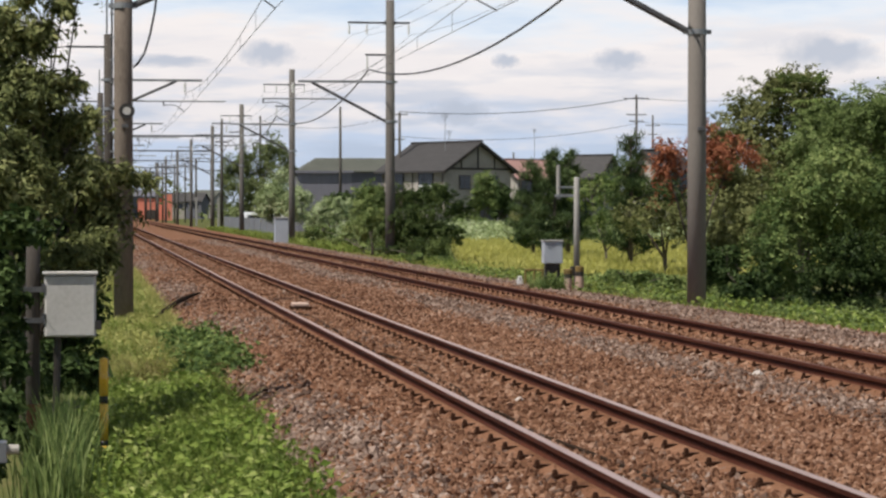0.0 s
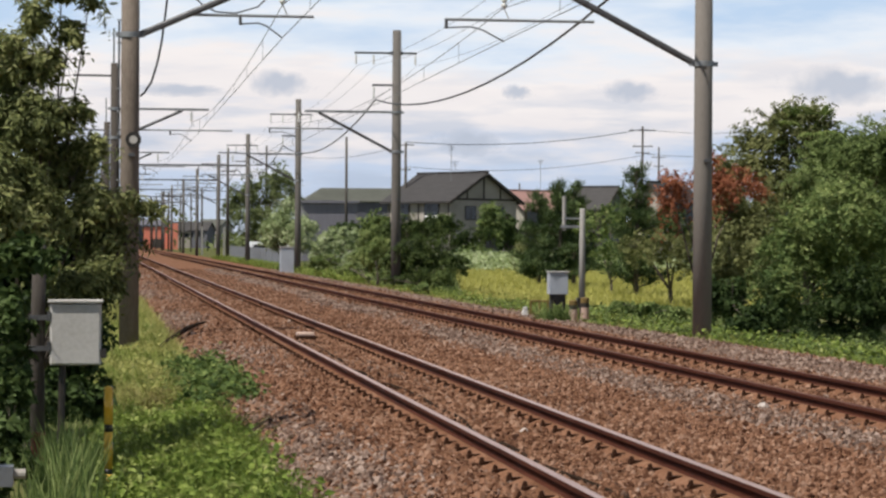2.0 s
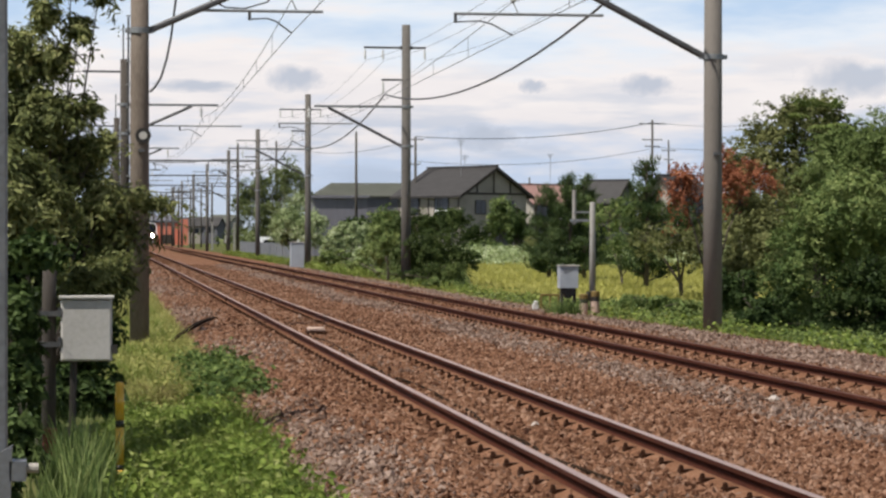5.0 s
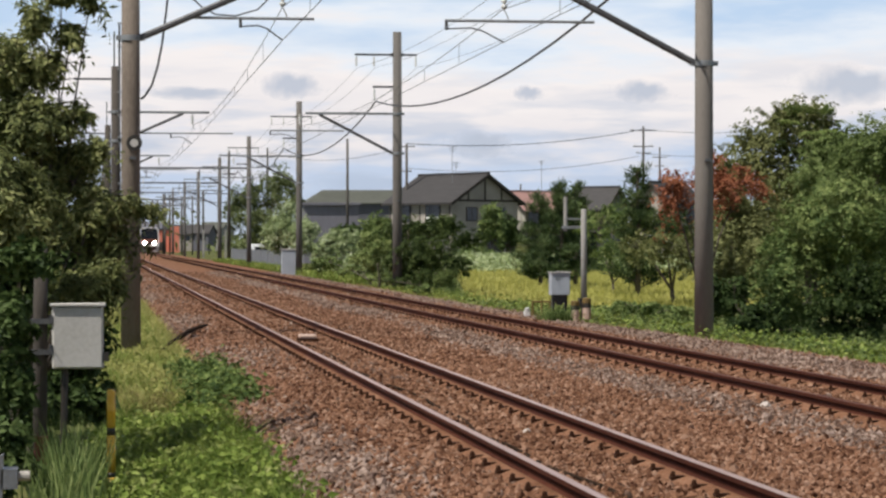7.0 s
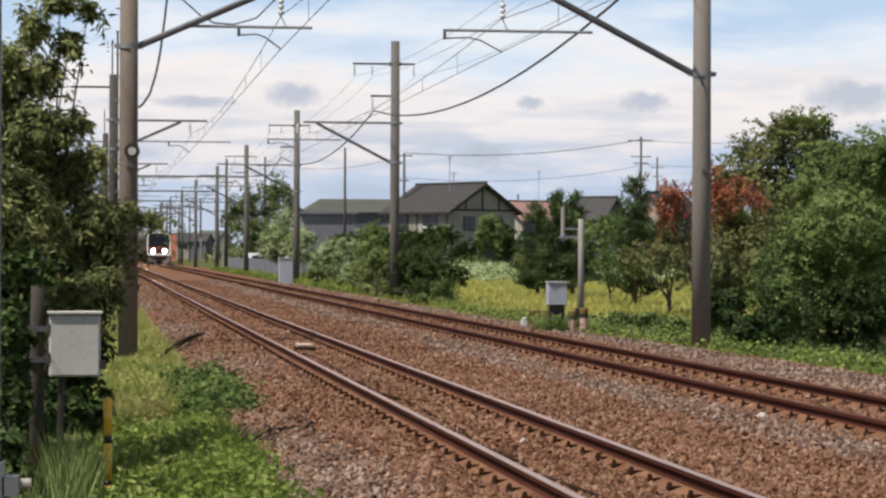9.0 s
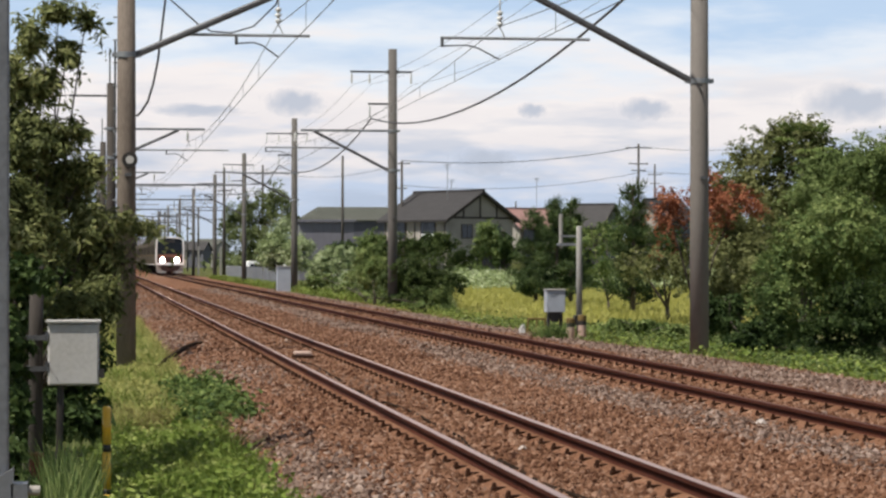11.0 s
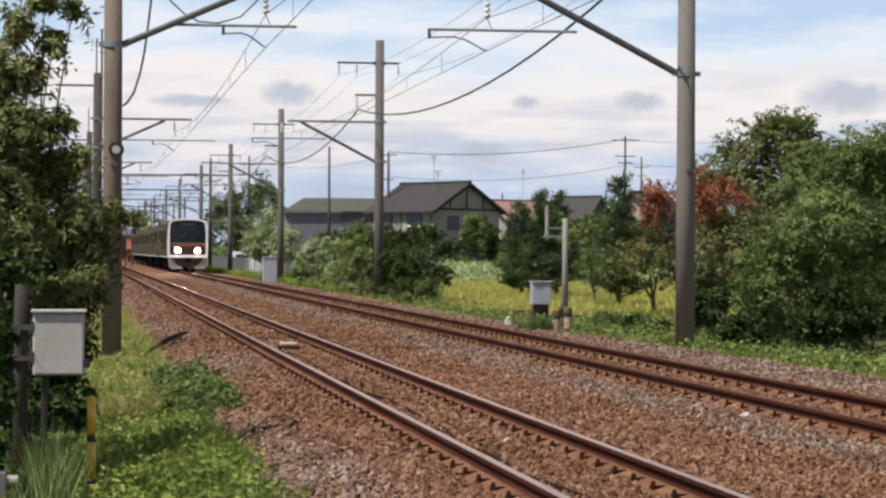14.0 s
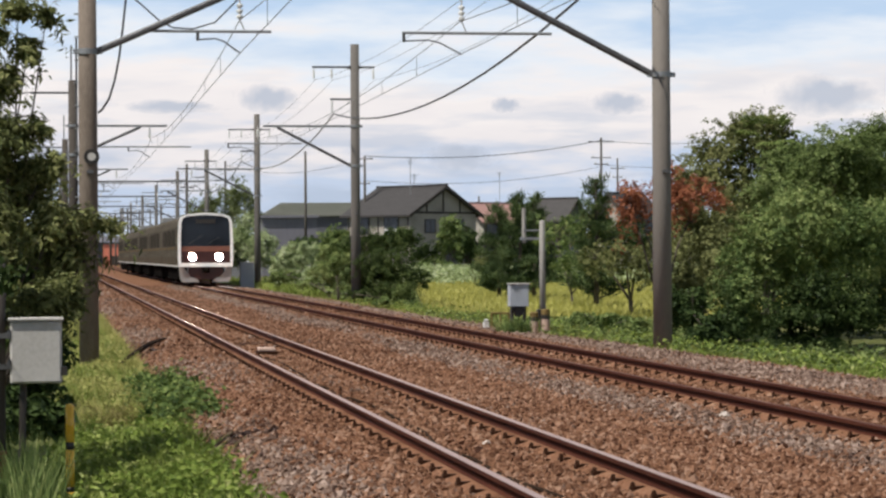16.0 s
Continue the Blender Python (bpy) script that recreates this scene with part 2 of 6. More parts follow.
# ---- geometry helpers ----
class Geo:
    def __init__(self):
        self.v, self.f, self.m = [], [], []

    def add(self, vs, fs, mi=0):
        o = len(self.v)
        self.v += [tuple(p) for p in vs]
        self.f += [tuple(i + o for i in f) for f in fs]
        self.m += [mi] * len(fs)
        return self

    def box(self, lo, hi, mi=0, turn=0.0, about=(0, 0)):
        (x0, y0, z0), (x1, y1, z1) = lo, hi
        vs = [(x, y, z) for z in (z0, z1) for x, y in ((x0, y0), (x1, y0), (x1, y1), (x0, y1))]
        if turn:
            c, s = math.cos(turn), math.sin(turn)
            vs = [(about[0] + (x - about[0]) * c - (y - about[1]) * s, about[1] + (x - about[0]) * s + (y - about[1]) * c, z) for x, y, z in vs]
        return self.add(vs, [(3, 2, 1, 0), (4, 5, 6, 7), (0, 1, 5, 4), (1, 2, 6, 5), (2, 3, 7, 6), (3, 0, 4, 7)], mi)

    def sweep(self, pts, rad, n=8, mi=0, caps=True):
        pts = [Vector(p) for p in pts]
        rads = rad if isinstance(rad, (list, tuple)) else [rad] * len(pts)
        vs, fs = [], []
        side = None
        for i, p in enumerate(pts):
            d = (pts[min(i + 1, len(pts) - 1)] - pts[max(i - 1, 0)]).normalized()
            if side is None:
                side = d.cross(Vector((0, 0, 1)) if abs(d.z) < .9 else Vector((1, 0, 0))).normalized()
            side = (side - d * side.dot(d)).normalized()
            up = d.cross(side)
            for k in range(n):
                a = 2 * math.pi * (k + .5) / n
                vs.append(p + side * (math.cos(a) * rads[i]) + up * (math.sin(a) * rads[i]))
        for i in range(len(pts) - 1):
            for k in range(n):
                a, b = i * n + k, i * n + (k + 1) % n
                fs.append((a, b, b + n, a + n))
        if caps:
            fs.append(tuple(range(n - 1, -1, -1)))
            fs.append(tuple(range((len(pts) - 1) * n, len(pts) * n)))
        return self.add(vs, fs, mi)

    def extrude(self, prof, axis, a, b, mi=0, caps=True):
        """A closed outline (u, w) pushed along x or y from a to b; w is up."""
        n = len(prof)
        put = (lambda u, w, t: (t, u, w)) if axis == "x" else (lambda u, w, t: (u, t, w))
        vs = [put(u, w, a) for u, w in prof] + [put(u, w, b) for u, w in prof]
        fs = [(i, (i + 1) % n, (i + 1) % n + n, i + n) for i in range(n)]
        if caps:
            fs += [tuple(range(n - 1, -1, -1)), tuple(range(n, 2 * n))]
        return self.add(vs, fs, mi)


def mesh_ob(name, g, mats, parent=None, label="", smooth=False, bevel=0.0):
    me = bpy.data.meshes.new(name)
    me.from_pydata(g.v, [], g.f)
    mats = mats if isinstance(mats, (list, tuple)) else [mats]
    for m in mats:
        me.materials.append(m)
    me.polygons.foreach_set("material_index", g.m)
    bm = bmesh.new()
    bm.from_mesh(me)
    bmesh.ops.recalc_face_normals(bm, faces=bm.faces)
    if bevel:
        bmesh.ops.bevel(bm, geom=list(bm.edges), offset=bevel, segments=2, affect="EDGES", clamp_overlap=True, profile=.5)
    for f in bm.faces:
        f.smooth = smooth
    bm.to_mesh(me)
    bm.free()
    ob = new(name, me)
    ob.parent = parent
    if label:
        ob["label"] = label
    return ob


def part(name, g, mats, parent, label="", smooth=False, bevel=0.0):
    return mesh_ob(name, g, mats, parent, label, smooth, bevel)


def raw_mesh(name, verts, faces_flat, nper, material, parent=None, smooth=False):
    """Fast mesh from numpy arrays; nper corners a face."""
    me = bpy.data.meshes.new(name)
    nf = len(faces_flat) // nper
    me.vertices.add(len(verts)); me.vertices.foreach_set("co", np.asarray(verts, np.float32).ravel())
    me.loops.add(len(faces_flat)); me.loops.foreach_set("vertex_index", np.asarray(faces_flat, np.int32))
    me.polygons.add(nf)
    me.polygons.foreach_set("loop_start", np.arange(0, nf * nper, nper, dtype=np.int32))
    me.polygons.foreach_set("loop_total", np.full(nf, nper, np.int32))
    me.polygons.foreach_set("use_smooth", np.full(nf, smooth, bool))
    me.materials.append(material)
    me.update(calc_edges=True)
    ob = new(name, me)
    ob.parent = parent
    return ob


def empty(name, x, y, z, turn=0):
    ob = new(name)
    ob.matrix_basis = pose(x, y, z, 0, 0, turn)
    return ob


def leaves(name, pts, size, material, rng, parent=None, droop=.3, long=1.9, up=.5, outward=None):
    """One folded leaf at each point, lying roughly across the outward direction where that is given."""
    n = len(pts)
    a = rng.uniform(0, 2 * np.pi, n)
    tilt = rng.normal(-droop, .45, n)
    d = np.stack([np.cos(a) * np.cos(tilt), np.sin(a) * np.cos(tilt), np.sin(tilt)], 1)
    if outward is None:
        nz = rng.normal(0, .55, (n, 3)); nz[:, 2] += up + .5
    else:
        nz = outward * 1.0 + rng.normal(0, .42, (n, 3)); nz[:, 2] += .35
        nz /= np.linalg.norm(nz, axis=1, keepdims=True) + 1e-9
        d = d - nz * (d * nz).sum(1, keepdims=True) * .75
        d /= np.linalg.norm(d, axis=1, keepdims=True) + 1e-9
    s = np.cross(d, nz); s /= np.linalg.norm(s, axis=1, keepdims=True) + 1e-9
    w = np.cross(s, d)
    L = (size * rng.uniform(.6, 1.35, n))[:, None]
    W = L / long
    p = np.asarray(pts)
    v = np.stack([p, p + d * L * .4 + s * W * .5 + w * W * .16, p + d * L * .45, p + d * L + -w * L * .1,
                  p + d * L * .4 - s * W * .5 + w * W * .16], 1).reshape(-1, 3)
    base = (np.arange(n) * 5)[:, None]
    f = np.concatenate([base + np.array([[0, 1, 2]]), base + np.array([[1, 3, 2]]), base + np.array([[0, 2, 4]]), base + np.array([[2, 3, 4]])], 1).ravel()
    return raw_mesh(name, v, f, 3, material, parent)


def blades(name, pts, height, width, material, rng, parent=None, lean=.35):
    """One bent, tapered blade at each point."""
    n = len(pts)
    p = np.asarray(pts)
    a = rng.uniform(0, 2 * np.pi, n)
    s = np.stack([np.cos(a), np.sin(a), np.zeros(n)], 1)
    b = rng.uniform(0, 2 * np.pi, n)
    h = (height * rng.uniform(.5, 1.25, n))[:, None]
    bend = np.stack([np.cos(b), np.sin(b), np.zeros(n)], 1) * h * rng.uniform(.1, lean * 2, n)[:, None]
    up = np.array([[0, 0, 1.]])
    w = width * .5
    v = np.stack([p - s * w, p + s * w, p + s * w * .8 + up * h * .55 + bend * .3, p - s * w * .8 + up * h * .55 + bend * .3, p + up * h + bend], 1).reshape(-1, 3)
    base = (np.arange(n) * 5)[:, None]
    f = np.concatenate([base + np.array([[0, 1, 2]]), base + np.array([[0, 2, 3]]), base + np.array([[3, 2, 4]])], 1).ravel()
    return raw_mesh(name, v, f, 3, material, parent)


def in_blobs(blobs, n, rng, clumps=26, shell=.55, lobes=20, lobe=(.2, .42)):
    """Points in leafy lobes set over the outside of ellipsoids (x, y, z, rx, ry, rz), with some fill inside."""
    vol = np.array([b[3] * b[4] * b[5] for b in blobs]) ** .7
    out, face = [], []
    for b, share in zip(blobs, vol / vol.sum()):
        k = max(80, int(n * share))
        c = np.array(b[:3]); r = np.array(b[3:])
        nl = lobes
        d = rng.normal(size=(nl, 3)); d[:, 2] += .35; d[:, 1] -= .25
        d /= np.linalg.norm(d, axis=1, keepdims=True)
        lc = c + d * r * rng.uniform(.45, .95, (nl, 1))
        lr = rng.uniform(*lobe, nl)
        kk = int(k * .80)
        pick = rng.integers(0, nl, kk)
        nc = max(10, kk // clumps)
        cl = rng.normal(size=(nc, 3)); cl /= np.linalg.norm(cl, axis=1, keepdims=True)
        cp = rng.integers(0, nl, nc)
        centre = lc[cp] + cl * r * (lr[cp] * rng.uniform(.7, 1.05, nc))[:, None]
        own = rng.integers(0, nc, kk)
        out.append(centre[own] + rng.normal(0, 1, (kk, 3)) * r.min() * .07)
        face.append(cl[own])
        m = k - kk
        dd = rng.normal(size=(m, 3)); dd /= np.linalg.norm(dd, axis=1, keepdims=True)
        out.append(c + dd * r * rng.uniform(shell * .3, .8, (m, 1)))
        face.append(dd)
    return np.concatenate(out), np.concatenate(face)


def sprays(blobs, n, reach, rng, each=24):
    """Leaves strung along short arching twigs that stand out of the crown, for a feathery outline."""
    b = np.array(blobs)
    own = rng.choice(len(b), n, p=(b[:, 3] * b[:, 5]) / (b[:, 3] * b[:, 5]).sum())
    d = rng.normal(size=(n, 3)); d[:, 2] += .45
    d /= np.linalg.norm(d, axis=1, keepdims=True)
    p0 = b[own, :3] + d * b[own, 3:] * rng.uniform(.6, .95, (n, 1))
    ln = reach * rng.uniform(.5, 1.3, (n, 1, 1))
    u = np.linspace(0, 1, each)[None, :, None]
    pts = p0[:, None] + d[:, None] * ln * u - np.array([0, 0, .55]) * ln * u * u + rng.normal(0, .03, (n, each, 3))
    return pts.reshape(-1, 3), np.repeat(d, each, 0)


# ground height across the line
def ground_z(x, y=0.0):
    return float(np.interp(x, [-40, .2, 1.0, 1.6, 10.3, 11.2, 13, 18, 40], [-.5, -.42, -.30, -.10, -.10, -.14, -.25, -.45, -.5]))


# ---- ground, ballast, tracks ----
def build_ground():
    xs = sorted(set([-2500, -900, -300, -100, -40, -20, -10, -6, -4, -3] + [round(-2 + .4 * i, 2) for i in range(40)] + [15, 17, 19, 22, 26, 32, 40, 60, 100, 200, 400, 900, 2500]))
    ys = sorted(set([-300, -100, -40, -15, 0, 6] + [round(10 + 1.5 * i, 2) for i in range(60)] + [105, 115, 130, 150, 175, 200, 240, 300, 400, 600, 900, 1500, 2500, 4600]))
    v, f = [], []
    for y in ys:
        for x in xs:
            z = ground_z(x)
            if -10 < x < 1.2 or 11 < x < 40:
                z += .07 * noise.noise((x * .8, y * .5, 0))
            v.append((x, y, z))
    n = len(xs)
    for j in range(len(ys) - 1):
        for i in range(n - 1):
            f.append((j * n + i, j * n + i + 1, (j + 1) * n + i + 1, (j + 1) * n + i))
    g = Geo(); g.add(v, f)
    tagged(mesh_ob("ground", g, M_GROUND, smooth=True), "grassy ground beside the railway line", "ground", kind="structure")
    # ballast bed
    prof = [(1.25, -.22), (1.55, -.10), (1.95, -.01), (2.4, .024), (4.75, .024), (5.6, -.015), (6.55, .024), (8.9, .024), (9.6, -.01), (10.6, -.05), (11.3, -.09), (11.8, -.25)]
    ys = [-20 + i * 2.0 for i in range(60)] + [100 + 20 * i for i in range(41)]
    v, f = [], []
    for y in ys:
        for x, z in prof:
            wob = .10 * noise.noise((x, y * .35, 3)) if x < 1.6 or x > 11 else 0
            v.append((x + wob, y, z + .012 * noise.noise((x * 3, y, 7))))
    n = len(prof)
    for j in range(len(ys) - 1):
        for i in range(n - 1):
            f.append((j * n + i, j * n + i + 1, (j + 1) * n + i + 1, (j + 1) * n + i))
    g = Geo(); g.add(v, f)
    tagged(mesh_ob("ballast_bed", g, M_BALLAST, smooth=True), "rust-stained gravel ballast bed under two railway tracks", "ballast", kind="structure")
    return prof


BALLAST_PROF = build_ground()


def ballast_z(x):
    return np.interp(x, [p[0] for p in BALLAST_PROF], [p[1] for p in BALLAST_PROF])


def far_edge(y):
    """Where the far verge starts, across the line."""
    return np.interp(y, [30, 38, 54, 70], [11.4, 11.25, 10.2, 10.1])


def build_stones():
    rng = np.random.default_rng(5)
    oct_v = np.array([[1, 0, 0], [-1, 0, 0], [0, 1, 0], [0, -1, 0], [0, 0, 1], [0, 0, -1]], float)
    oct_f = np.array([[0, 2, 4], [2, 1, 4], [1, 3, 4], [3, 0, 4], [2, 0, 5], [1, 2, 5], [3, 1, 5], [0, 3, 5]])
    for name, material, want_grey, count in (("ballast_stones", M_STONE_RUST, False, 130000), ("ballast_stones", M_STONE_GREY, True, 62000)):
        x = rng.uniform(1.35, 11.5, count * 4)
        y = 13 + (140 - 13) * rng.uniform(0, 1, count * 4) ** 2.3
        patch = np.sin(x * 2.1 + 1.3 * np.sin(y * .21)) * .35 + np.sin(y * .33 + x) * .25 + rng.normal(0, .35, count * 4)
        grey = np.exp(-((x - 6.35) / .5) ** 2) * .8 + np.exp(-((x - 10.4) / 1.1) ** 2) * 1.2 + np.exp(-((x - 1.9) / .8) ** 2) * .62 + patch * .6 > .55
        keep = (grey == want_grey) & (x < far_edge(y) + rng.normal(0, .12, len(x)))
        # sleepers stay mostly bare
        for c in (3.57, 7.7):
            on = (np.abs(x - c) < .98) & (((y - 10) % .62) < .22)
            rail = np.minimum(np.abs(x - c - .565), np.abs(x - c + .565)) < .048
            keep &= ~rail & ~(on & (rng.uniform(0, 1, len(x)) < .3))
        x, y = x[keep][:count], y[keep][:count]
        n = len(x)
        r = rng.uniform(.013, .031, n) * rng.choice([1, 1, 1, 1.35], n) * (1 + .4 * np.maximum(0, y - 30) / 60)
        zz = ballast_z(x) + r * rng.uniform(-.4, .5, n)
        sh = oct_v[None] * (1 + rng.uniform(-.35, .35, (n, 6, 1))) * rng.uniform(.65, 1.25, (n, 1, 3))
        a = rng.uniform(0, 2 * np.pi, n); t = rng.uniform(-.9, .9, n)
        ca, sa, ct, st = np.cos(a), np.sin(a), np.cos(t), np.sin(t)
        X = sh[..., 0] * ca[:, None] - sh[..., 1] * sa[:, None]
        Y = sh[..., 0] * sa[:, None] + sh[..., 1] * ca[:, None]
        Z = sh[..., 2]
        Y, Z = Y * ct[:, None] - Z * st[:, None], Y * st[:, None] + Z * ct[:, None]
        v = np.stack([X, Y, Z], -1) * r[:, None, None] + np.stack([x, y, zz], -1)[:, None]
        f = (np.arange(n) * 6)[:, None, None] + oct_f[None]
        ob = raw_mesh(name, v.reshape(-1, 3), f.ravel(), 3, material)
        tagged(ob, "loose grey crushed stones of the ballast" if want_grey else "loose rust-brown crushed stones of the ballast", "gravel", kind="stuff")


build_stones()

RAIL = [(-.056, .033), (.056, .033), (.056, .042), (.02, .052), (.0085, .06), (.0085, .104), (.0325, .116), (.0325, .146), (-.0325, .146), (-.0325, .116), (-.0085, .104), (-.0085, .06), (-.02, .052), (-.056, .042)]
CROWN = [(-.0325, .1455), (.0325, .1455)] + [(.0325 * math.cos(a), .1458 + .0085 * math.sin(a) ** .8) for a in [math.pi * (k + .5) / 12 for k in range(12)]]


def build_track(cx, label, head):
    tr = tagged(empty("railway_track", cx, 0, 0), label, "railway track", "railway tracks", "structure")
    for s in (-.565, .565):
        g = Geo()
        g.extrude([(s + u, w + .017) for u, w in RAIL], "y", -15, 900)
        rail = part("rail", g, M_RAIL, tr, "rusty steel rail with worn bright head")
        g = Geo()
        g.extrude([(s + u, w + .017) for u, w in CROWN], "y", -15, 900, caps=False)
        part("rail_head", g, head, rail, "worn running surface", smooth=True)
        # fishplate joints
        for y in (62.0, 87.0):
            g = Geo()
            for q in (-1, 1):
                g.box((s + q * .024 - .012, y - .28, .045), (s + q * .024 + .012, y + .28, .125))
                for k in range(4):
                    yy = y - .21 + .14 * k
                    g.box((s + q * .045 - .014, yy - .017, .07), (s + q * .045 + .014, yy + .017, .104))
            part("fishplate", g, M_CLIP, rail, "bolted rail joint plates")
    # silted gravel banked against the rail foot
    g = Geo()
    for s in (-.565, .565):
        for q in (-1, 1):
            g.extrude([(s + q * .01, .0), (s + q * .2, .0), (s + q * .17, .03), (s + q * .07, .064), (s + q * .01, .066)], "y", 10, 200)
    o = part("silt_bank", g, M_BALLAST, tr, "gravel banked against the rail foot")
    g = Geo()
    g.extrude([(-.12, -.15), (.12, -.15), (.105, .004), (.09, .014), (-.09, .014), (-.105, .004)], "x", -1.0, 1.0)
    first = part("sleeper", g, M_SLEEPER, tr)
    first.location = (0, 10.1, .014)
    g2 = Geo()
    for q in (-1, 1):
        g2.box((q * .15 - .024, -.036, .012), (q * .15 + .024, .036, .05))
        g2.box((q * .10 - .03, -.03, .03), (q * .10 + .03, .03, .052))
        g2.sweep([(q * .155, 0, .048), (q * .155, 0, .064), (q * .155, 0, .082)], [.02, .018, .013], 6)
    clip = part("fastening", g2, M_CLIP, first)
    clip.location = (-.565, 0, 0)
    clip2 = new("fastening", clip.data); clip2.parent = first; clip2.location = (.565, 0, 0)
    for i in range(1, 150):
        o = new("sleeper", first.data); o.parent = tr; o.location = (0, 10.1 + .62 * i, .014)
        for s in (-.565, .565):
            c = new("fastening", clip.data); c.parent = o; c.location = (s, 0, 0)
    g = Geo()
    for i in range(150, 420):
        y = 10.1 + .62 * i
        g.box((-1, y - .1, -.05), (1, y + .1, .028))
        for s in (-.565, .565):
            for q in (-.1, .1):
                g.box((s + q - .05, y - .06, .048), (s + q + .05, y + .06, .10), 1)
    for i in range(1, 42):
        y = 10.1 - .62 * i
        g.box((-1, y - .1, -.05), (1, y + .1, .028))
    o = part("further_sleepers", g, [M_SLEEPER, M_CLIP], tr)
    o["kind"] = "stuff"
    return tr


build_track(3.57, "rusty single railway track on concrete sleepers in ballast", M_HEAD)
build_track(7.7, "railway track used by the oncoming train", M_HEAD_RUST)


# ---- overhead line ----
SPAN = 45.0


def crossarm(g, x0, x1, z, y=0.0, t=.035):
    g.box((x0, y - t, z - t), (x1, y + t, z + t))


def insulator(parent, x, y, z, drop):
    g = Geo()
    pts = [(x, y, z), (x, y, z - .06)]
    g.sweep(pts, .012, 6)
    n = 4
    for k in range(n):
        zz = z - .06 - (drop - .1) * k / n
        g.sweep([(x, y, zz), (x, y, zz - .03), (x, y, zz - (drop - .1) / n)], [.02, .055, .02], 8)
    return part("insulator", g, M_INSUL, parent, "ribbed pale ceramic insulator", smooth=True)


def build_mast(right, dx=0.0, concrete=None, beam_z=6.37, long_pipe=False):
    """A catenary mast, its pole at the origin; s points to the track."""
    s = -1 if right else 1
    top = 9.35 if right else 8.0
    m = empty("catenary_mast", 0, 0, 0)
    base = -.35 if right else -.62
    g = Geo()
    g.sweep([(0, 0, base), (0, 0, 3), (0, 0, top)], [.178, .172, .155], 20)
    part("pole", g, concrete or M_POLE_BROWN, m, "round spun-concrete pole", smooth=True)
    if not right:
        g = Geo(); g.sweep([(-.2, -.02, 3.4), (-.2, -.02, 5.6)], .018, 6); part("conduit", g, M_STEEL_DARK, m, "thin cable pipe")
    g = Geo(); g.box((-.03, -.24, 3.17), (.09, -.15, 3.23)); part("step_bolt", g, M_STEEL_DARK, m)
    near = beam_z > 6.5
    if near and not right:
        for k in range(12):
            g = Geo(); g.sweep([(-.15, -.04, 2.75 + .41 * k), (-.235, -.04, 2.75 + .41 * k)], .014, 6); part("climbing_peg", g, M_STEEL, m)
    zb = (5.0 if near else 4.93) if right else (5.36 if near else 5.33)
    for z in (zb, beam_z):
        g = Geo()
        g.sweep([(0, 0, z - .05), (0, 0, z + .05)], .188, 20)
        g.box((-.26, -.05, z - .04), (.26, .05, z + .04))
        part("pole_band", g, M_STEEL, m, "galvanised clamp band")
    g = Geo()
    reach = 3.35 + dx
    g.box((min(0, s * reach), -.05, beam_z - .04), (max(0, s * reach), .05, beam_z + .04))
    part("bracket_beam", g, M_STEEL, m)
    g = Geo()
    run = (2.85 if right else 2.4) * (beam_z - .04 - zb) / (6.33 - (4.93 if right else 5.33))
    g.sweep([(s * .16, 0, zb), (s * min(run, reach), 0, beam_z - .04)], .064 if near else .055, 8)
    part("brace", g, M_STEEL_DARK, m, "slanting steel brace")
    # registration pipe with steady arm
    hook = 4.62 if right else 1.97
    wire = 3.55 if right else 2.73
    a, b = (1.95, 4.65) if right else (.95, 3.3)
    hook, wire, a, b = hook + dx, wire + dx, a + dx * .6, b + dx
    z = 5.74
    if long_pipe:
        a, b, z = .17, 4.2, 5.62
    g = Geo()
    g.sweep([(s * a, 0, z), (s * b, 0, z)], .028, 8)
    part("registration_pipe", g, M_STEEL, m)
    hx = s * hook
    wx = s * wire
    g = Geo()
    g.sweep([(hx, 0, z), (hx, 0, z - .17)], .03, 8)
    mid = hx + (wx - hx) * .42
    g.sweep([(hx, 0, z - .15), (mid, 0, z - .13), (mid + (wx - hx) * .2, 0, z - .18), (wx, 0, z - .39)], .014, 6)
    part("steady_arm", g, M_STEEL_DARK, m, "curved steady arm holding the contact wire")
    g = Geo()
    g.sweep([(wx, 0, beam_z - .04), (wx, 0, 6.23)], .015, 6)
    for k in range(3):
        zz = 6.25 - .1 * k
        g.sweep([(wx, 0, zz), (wx, 0, zz - .03), (wx, 0, zz - .1)], [.02, .07, .02], 10)
    g.sweep([(wx, 0, 5.95), (wx + .1, 0, 5.74)], .012, 6)
    part("insulator", g, M_INSUL, m, "ribbed pale ceramic insulator", smooth=True)
    if right:
        g = Geo(); crossarm(g, -1.55, .72, 8.52)
        g.box((-.22, -.06, 8.46), (.22, .2, 8.58))
        part("crossarm", g, M_STEEL_DARK, m)
        for x in (-1.5, -.85, .68):
            insulator(m, x, 0, 8.48, .42)
        g = Geo(); crossarm(g, -.9, 0, 7.35)
        part("feeder_arm", g, M_STEEL_DARK, m)
        insulator(m, -.84, 0, 7.32, .5)
    else:
        g = Geo(); crossarm(g, -1.5, .1, 7.55)
        part("crossarm", g, M_STEEL_DARK, m)
        insulator(m, -1.4, 0, 7.52, .45)
        g = Geo(); g.sweep([(-.05, 0, top - .4), (-.05, 0, top + 1.25)], .03, 8); part("top_rod", g, M_STEEL_DARK, m)
    return m


